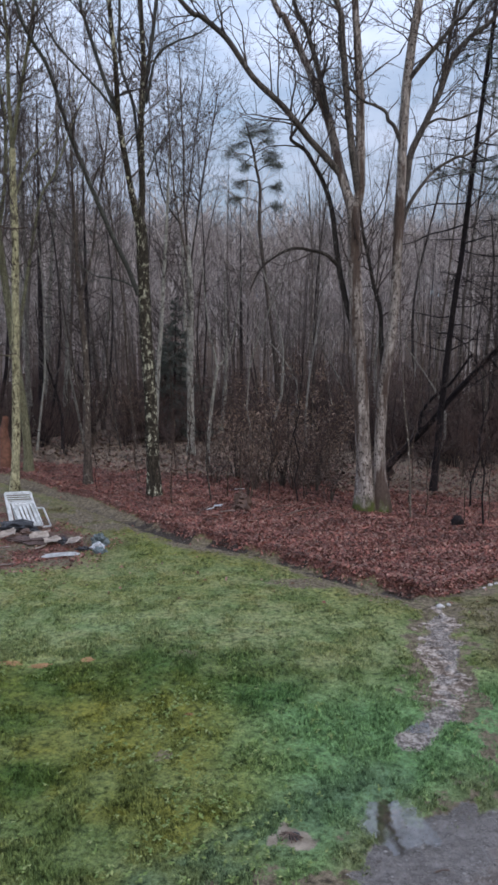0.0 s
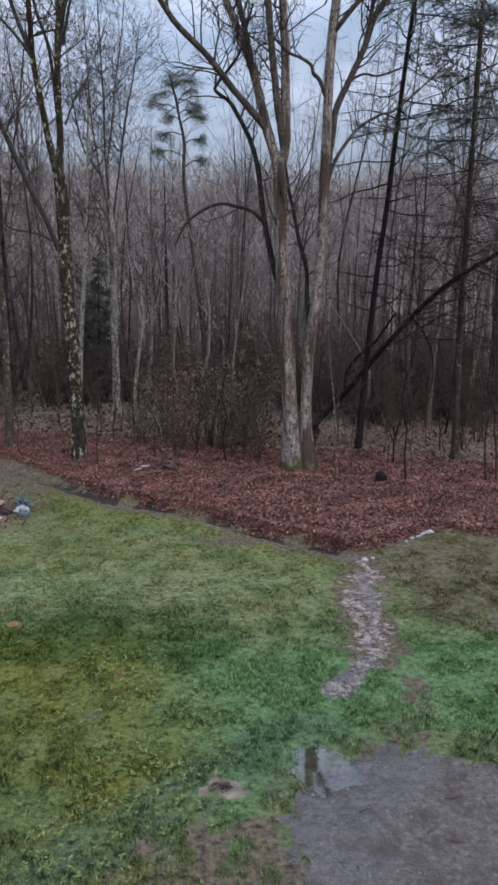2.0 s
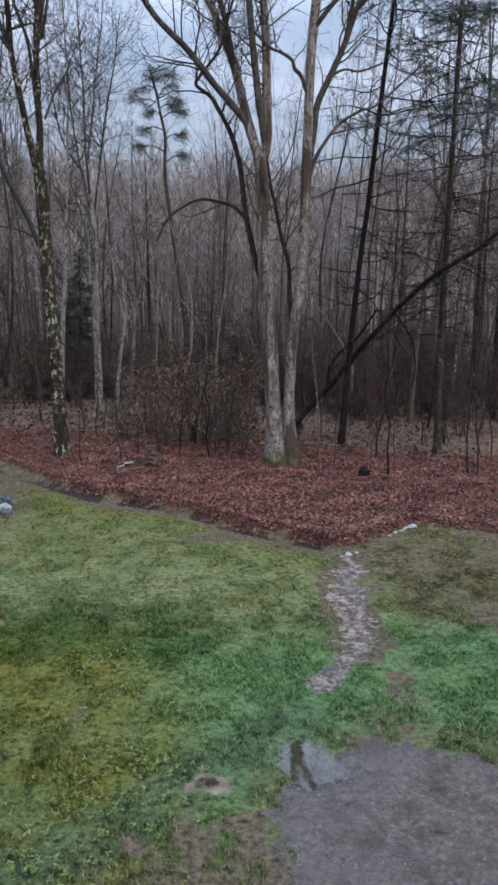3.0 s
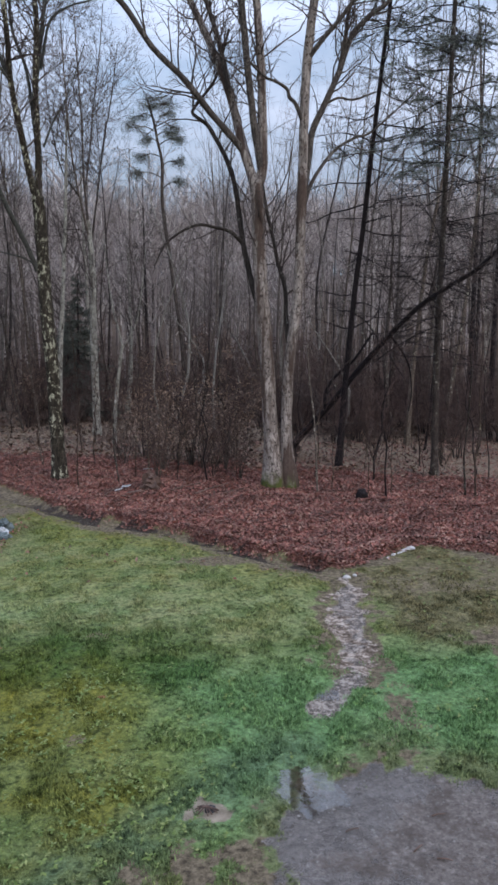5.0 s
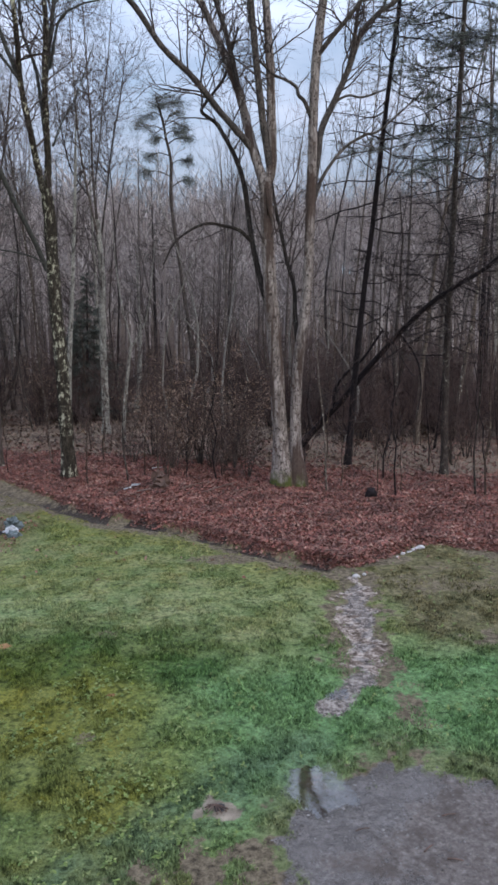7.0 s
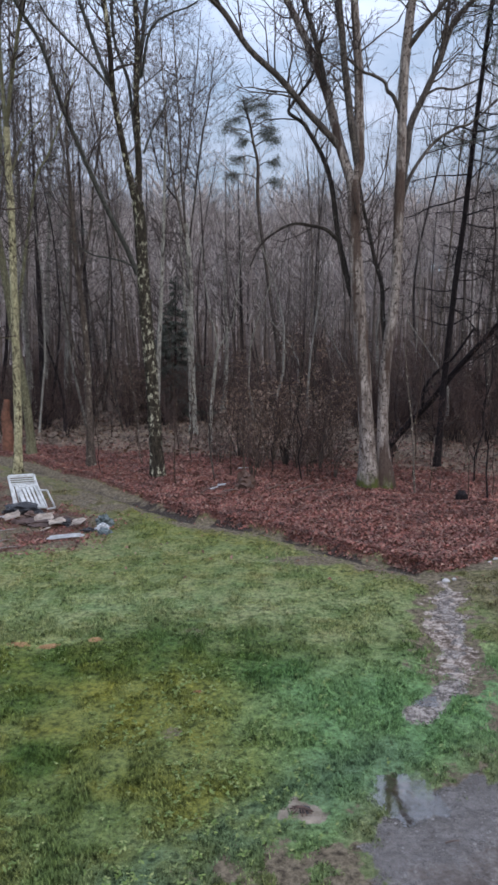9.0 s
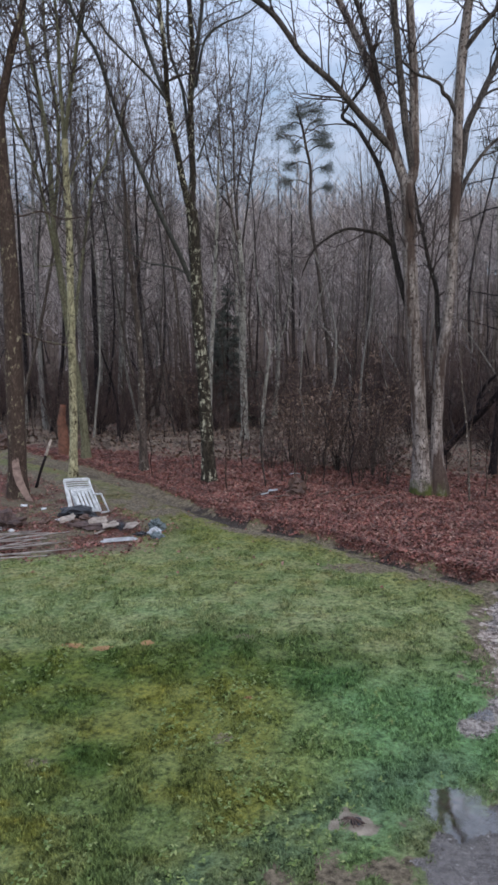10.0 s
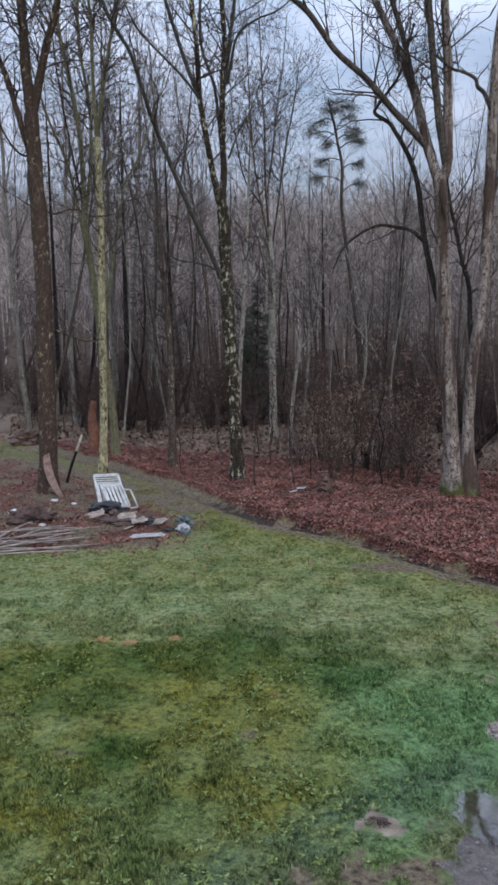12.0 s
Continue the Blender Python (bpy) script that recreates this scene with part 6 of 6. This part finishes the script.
# at the brown tree
slab = thing("torn_slab", "torn tan slab of wood leaning on a trunk", "slab", (-6.92, 17.10, gz(-6.92, 17.1)), 22)
bm = bmesh.new()
for k in range(7):
    t = k / 6
    w = 0.085 * (0.7 + 0.5 * math.sin(2.6 * t + 0.4))
    cx, cy, cz = -0.20 + 0.30 * t ** 2.2, 0.26 - 0.42 * t, 1.02 - 1.0 * t
    for s in (-1, 1):
        for d in (0, 0.05):
            bm.verts.new((cx + s * w, cy + d, cz + 0.04 * s * (k == 0)))
bm.verts.ensure_lookup_table()
for k in range(6):
    a, c = 4 * k, 4 * k + 4
    for p, q in ((0, 2), (2, 3), (3, 1), (1, 0)):
        bm.faces.new([bm.verts[i] for i in (a + p, a + q, c + q, c + p)])
bm.faces.new([bm.verts[i] for i in (0, 1, 3, 2)])
bm.faces.new([bm.verts[i] for i in (24, 26, 27, 25)])
bmesh.ops.recalc_face_normals(bm, faces=bm.faces[:])
part("wood", bm, TORN_WOOD, slab)
stick("broken_branch", "broken dark branch leaning upright beside a trunk", "branch", [(-7.3, 18.8, gz(-7.3, 18.8) - 0.03), (-7.15, 18.83, 0.45), (-6.98, 18.87, 0.90)], 0.042, 0.036, BARK_DARK, "", 3)
stick("broken_branch", "pale splintered end of a broken branch", "branch", [(-7.0, 18.86, 0.86), (-6.93, 18.88, 1.05), (-6.84, 18.9, 1.30)], 0.042, 0.030, BOARD, "", 4)
st = thing("tree_stump", "tall red rotten stump of a broken tree", "stump", (-8.22, 23.9, gz(-8.22, 23.9)), 0)
sh = Shell()
sh.tube(glide([(0, 0, -0.15), (0.02, 0, 0.6), (-0.03, 0, 1.2), (0.05, 0, 1.75)], 4), np.linspace(0.24, 0.10, 13), 9, 0.3, rp)
part("trunk", sh.mesh("trunk", RED_WOOD), RED_WOOD, st)

# in the leaves
st = thing("tree_stump", "split dark hollow stump among fallen leaves", "stump", (-0.20, 17.85, gz(-0.20, 17.85)), 12)
sh = Shell()
line = glide([(0, 0, -0.1), (0.03, 0, 0.14), (-0.02, 0, 0.26), (-0.06, 0, 0.40)], 3)
sh.tube(line, np.linspace(0.25, 0.11, len(line)), 13, 0.75, rp)
part("trunk", sh.mesh("trunk", OLD_WOOD, False), OLD_WOOD, st)
bm = bmesh.new()
bmesh.ops.create_cone(bm, cap_ends=True, segments=9, radius1=0.15, radius2=0.03, depth=0.22, matrix=Matrix.Translation((0.03, 0, 0.20)))
part("hollow", bm, SOIL, st, "dark rotten heart")
loose_board(-0.80, 18.0, 0.36, 0.075, -38, 0.05, "bent white strip of litter on fallen leaves", WHITE_PAINT, 0.02, 31, 30)
loose_board(-0.98, 17.82, 0.24, 0.05, 20, 0.03, "thin white strip of litter on leaves", WHITE_PAINT, 0.015, 32, 20)
loose_board(-0.30, 20.5, 0.34, 0.05, 4, 0.02, "pale strip of litter at the wood's edge", WHITE_PAINT, 0.02, 33, 15)
loose_board(-0.55, 17.35, 0.42, 0.14, 12, 0.03, "flat piece of tan bark on leaves", TORN_WOOD, 0.04, 14)
loose_board(-0.75, 17.0, 0.36, 0.10, -8, 0.02, "split tan piece of firewood on leaves", TORN_WOOD, 0.05, 15)
loose_board(-0.15, 17.2, 0.32, 0.09, 25, 0.02, "split brown piece of firewood on leaves", OLD_WOOD, 0.05, 16)
for k, (a, b, r) in enumerate([((0.3, 17.5), (1.1, 18.1), 0.022), ((0.9, 17.2), (1.8, 17.9), 0.025), ((-1.3, 17.2), (-0.9, 17.9), 0.018), ((1.5, 17.0), (2.3, 17.3), 0.016), ((6.3, 17.4), (7.2, 17.7), 0.02)]):
    stick("fallen_branch", "thin fallen branch lying on the leaves", "branch", [(a[0], a[1], gz(*a) + 0.02), ((a[0] + b[0]) / 2, (a[1] + b[1]) / 2 + 0.05, gz((a[0] + b[0]) / 2, (a[1] + b[1]) / 2) + 0.10), (b[0], b[1], gz(*b) + 0.12)], r, r * 0.5, OLD_WOOD, "fallen branches", 40 + k)
lump("tree_stump", "dark rounded mossy stump among leaves", "stump", 4.84, 16.3, (0.13, 0.12, 0.17), BARK_DARK, 41, 0.3, 0.25)
lump("root_plate", "dark earthy root plate of a fallen tree", "roots", 3.95, 22.35, (0.55, 0.4, 0.42), SOIL, 42, 0.6, 0.3)
lump("earth_mound", "dark heap of rotting brush by the track", "brush", -11.6, 26.2, (0.6, 0.45, 0.32), OLD_WOOD, 43, 0.8, 0.3, 4)
lump("stone", "white stone at the head of the muddy runnel", "stone", 3.06, 10.98, (0.07, 0.045, 0.036), PALE_STONE, 44, 0.4, 0.25, 2)
lump("stone", "small grey-white stone in wet mud", "stone", 3.2, 11.02, (0.035, 0.035, 0.025), PALE_STONE, 45, 0.4, 0.25, 2)
for k, (x, y, s) in enumerate([(4.15, 11.9, 0.06), (4.3, 12.0, 0.05), (4.42, 12.12, 0.08), (4.58, 12.2, 0.1), (4.0, 11.75, 0.035)]):
    lump("stone", "pale stone at the edge of fallen leaves", "stone", x, y, (s * 1.1, s * 0.6, s * 0.35), PALE_STONE, 50 + k, 0.6, 0.25, 2, 35)
# the scraped hole in the lawn
lump("soil_clod", "dark clod of turned earth in the grass", "clod", 0.40, 5.40, (0.05, 0.03, 0.03), BLACK_BAG, 61, 0.6, 0.3)
for k in range(5):
    a = k * 1.3
    stick("twig", "short dark twig on bare earth", "twig", [(0.36 + 0.1 * math.cos(a), 5.36 + 0.06 * math.sin(a), gz(0.36, 5.36) + 0.03), (0.36, 5.38, gz(0.36, 5.36) + 0.06), (0.36 - 0.09 * math.cos(a + 0.4), 5.36 - 0.07 * math.sin(a), gz(0.36, 5.36) + 0.03)], 0.006, 0.004, OLD_WOOD, "twigs on bare ground", 70 + k, 5)


# ---- water and gravel ----
def water_material():
    """Clear shallow water: the ground shows through, and the surface mirrors the sky."""
    m = Nodes("shallow_clear_water")
    gloss, clear = m.add("BsdfGlossy", Roughness=0.03), m.add("BsdfTransparent", Color=(0.72, 0.69, 0.65, 1))
    how, mix_in = m.add("Fresnel", IOR=2.4), m.add("MixShader")
    ripple = m.add("Bump", Strength=0.035, Distance=0.01)
    m.link(m.noise(16, 3, m.coords()), ripple.inputs["Height"])
    m.link(ripple.outputs["Normal"], gloss.inputs["Normal"])
    m.link(how.outputs["Fac"], mix_in.inputs["Fac"])
    m.link(clear.outputs["BSDF"], mix_in.inputs[1])
    m.link(gloss.outputs["BSDF"], mix_in.inputs[2])
    m.link(mix_in.outputs["Shader"], m.tree.nodes["Material Output"].inputs["Surface"])
    return m.mat


WATER = water_material()


def pool(name, label, x, y, rx, ry, level, seed, turn=0):
    rr = np.random.RandomState(seed)
    bm = bmesh.new()
    ring = []
    for k in range(56):
        a = k / 56 * 2 * math.pi
        r = 1 + 0.16 * math.sin(3 * a + seed) + 0.10 * math.sin(5 * a + 2 * seed) + 0.07 * math.sin(11 * a + 3 * seed) + 0.05 * rr.randn()
        ring.append(bm.verts.new((rx * r * math.cos(a), ry * r * math.sin(a), 0)))
    bm.faces.new(ring)
    me = bpy.data.meshes.new(name)
    bm.to_mesh(me)
    bm.free()
    me.materials.append(WATER)
    ob = tagged(new(name, me), label, "puddle", kind="structure")
    ob.matrix_basis = pose(x, y, level, 0, 0, turn)
    ob.visible_shadow = False
    return ob


pool("puddle", "shallow puddle that mirrors the pale sky", 1.25, 5.57, 0.30, 0.40, -0.026, 2)


pool("puddle", "thin film of water in trodden mud", 1.85, 7.12, 0.18, 0.34, -0.044, 11, -40)


def gravel(count, seed):
    rr = np.random.RandomState(seed)
    x, y = -0.5 + 5.5 * rr.rand(count * 4), 3.6 + 3.0 * rr.rand(count * 4)
    z = zones(x, y)
    keep = rr.rand(count * 4) < z["drive"]
    x, y = x[keep][:count], y[keep][:count]
    sh = Shell()
    base = np.array([(1, 0, 0), (0, 1, 0), (-1, 0, 0), (0, -1, 0), (0, 0, 0.8), (0, 0, -0.5)], float)
    faces = np.array([(0, 1, 4), (1, 2, 4), (2, 3, 4), (3, 0, 4), (1, 0, 5), (2, 1, 5), (3, 2, 5), (0, 3, 5)])
    h = ground_height(x, y)
    for px, py, pz in zip(x, y, h):
        s = 0.003 + 0.015 * rr.rand() ** 5
        sh.put(base * s * (0.7 + 0.6 * rr.rand(6, 3)) + np.array([px, py, pz + 0.002]), faces)
    return sh.mesh("gravel", scattered("gravel_stones", [(0.10, 0.09, 0.085), (0.17, 0.155, 0.145), (0.07, 0.06, 0.056), (0.20, 0.185, 0.175)], 0.6), False)


tagged(new("gravel", gravel(3800, 4)), "wet grey gravel and grit on the drive", "gravel", kind="stuff")
for k, (x, y, a) in enumerate([(1.95, 4.75, 0.6), (2.1, 4.6, -0.3), (2.25, 5.1, 0.1), (1.5, 5.0, 0.2)]):
    stick("twig", "short dark twig lying on wet gravel", "twig", [(x - 0.06 * math.cos(a), y - 0.06 * math.sin(a), gz(x, y) + 0.012), (x, y, gz(x, y) + 0.02), (x + 0.06 * math.cos(a), y + 0.06 * math.sin(a), gz(x, y) + 0.012)], 0.007, 0.004, OLD_WOOD, "twigs on bare ground", 80 + k, 5)
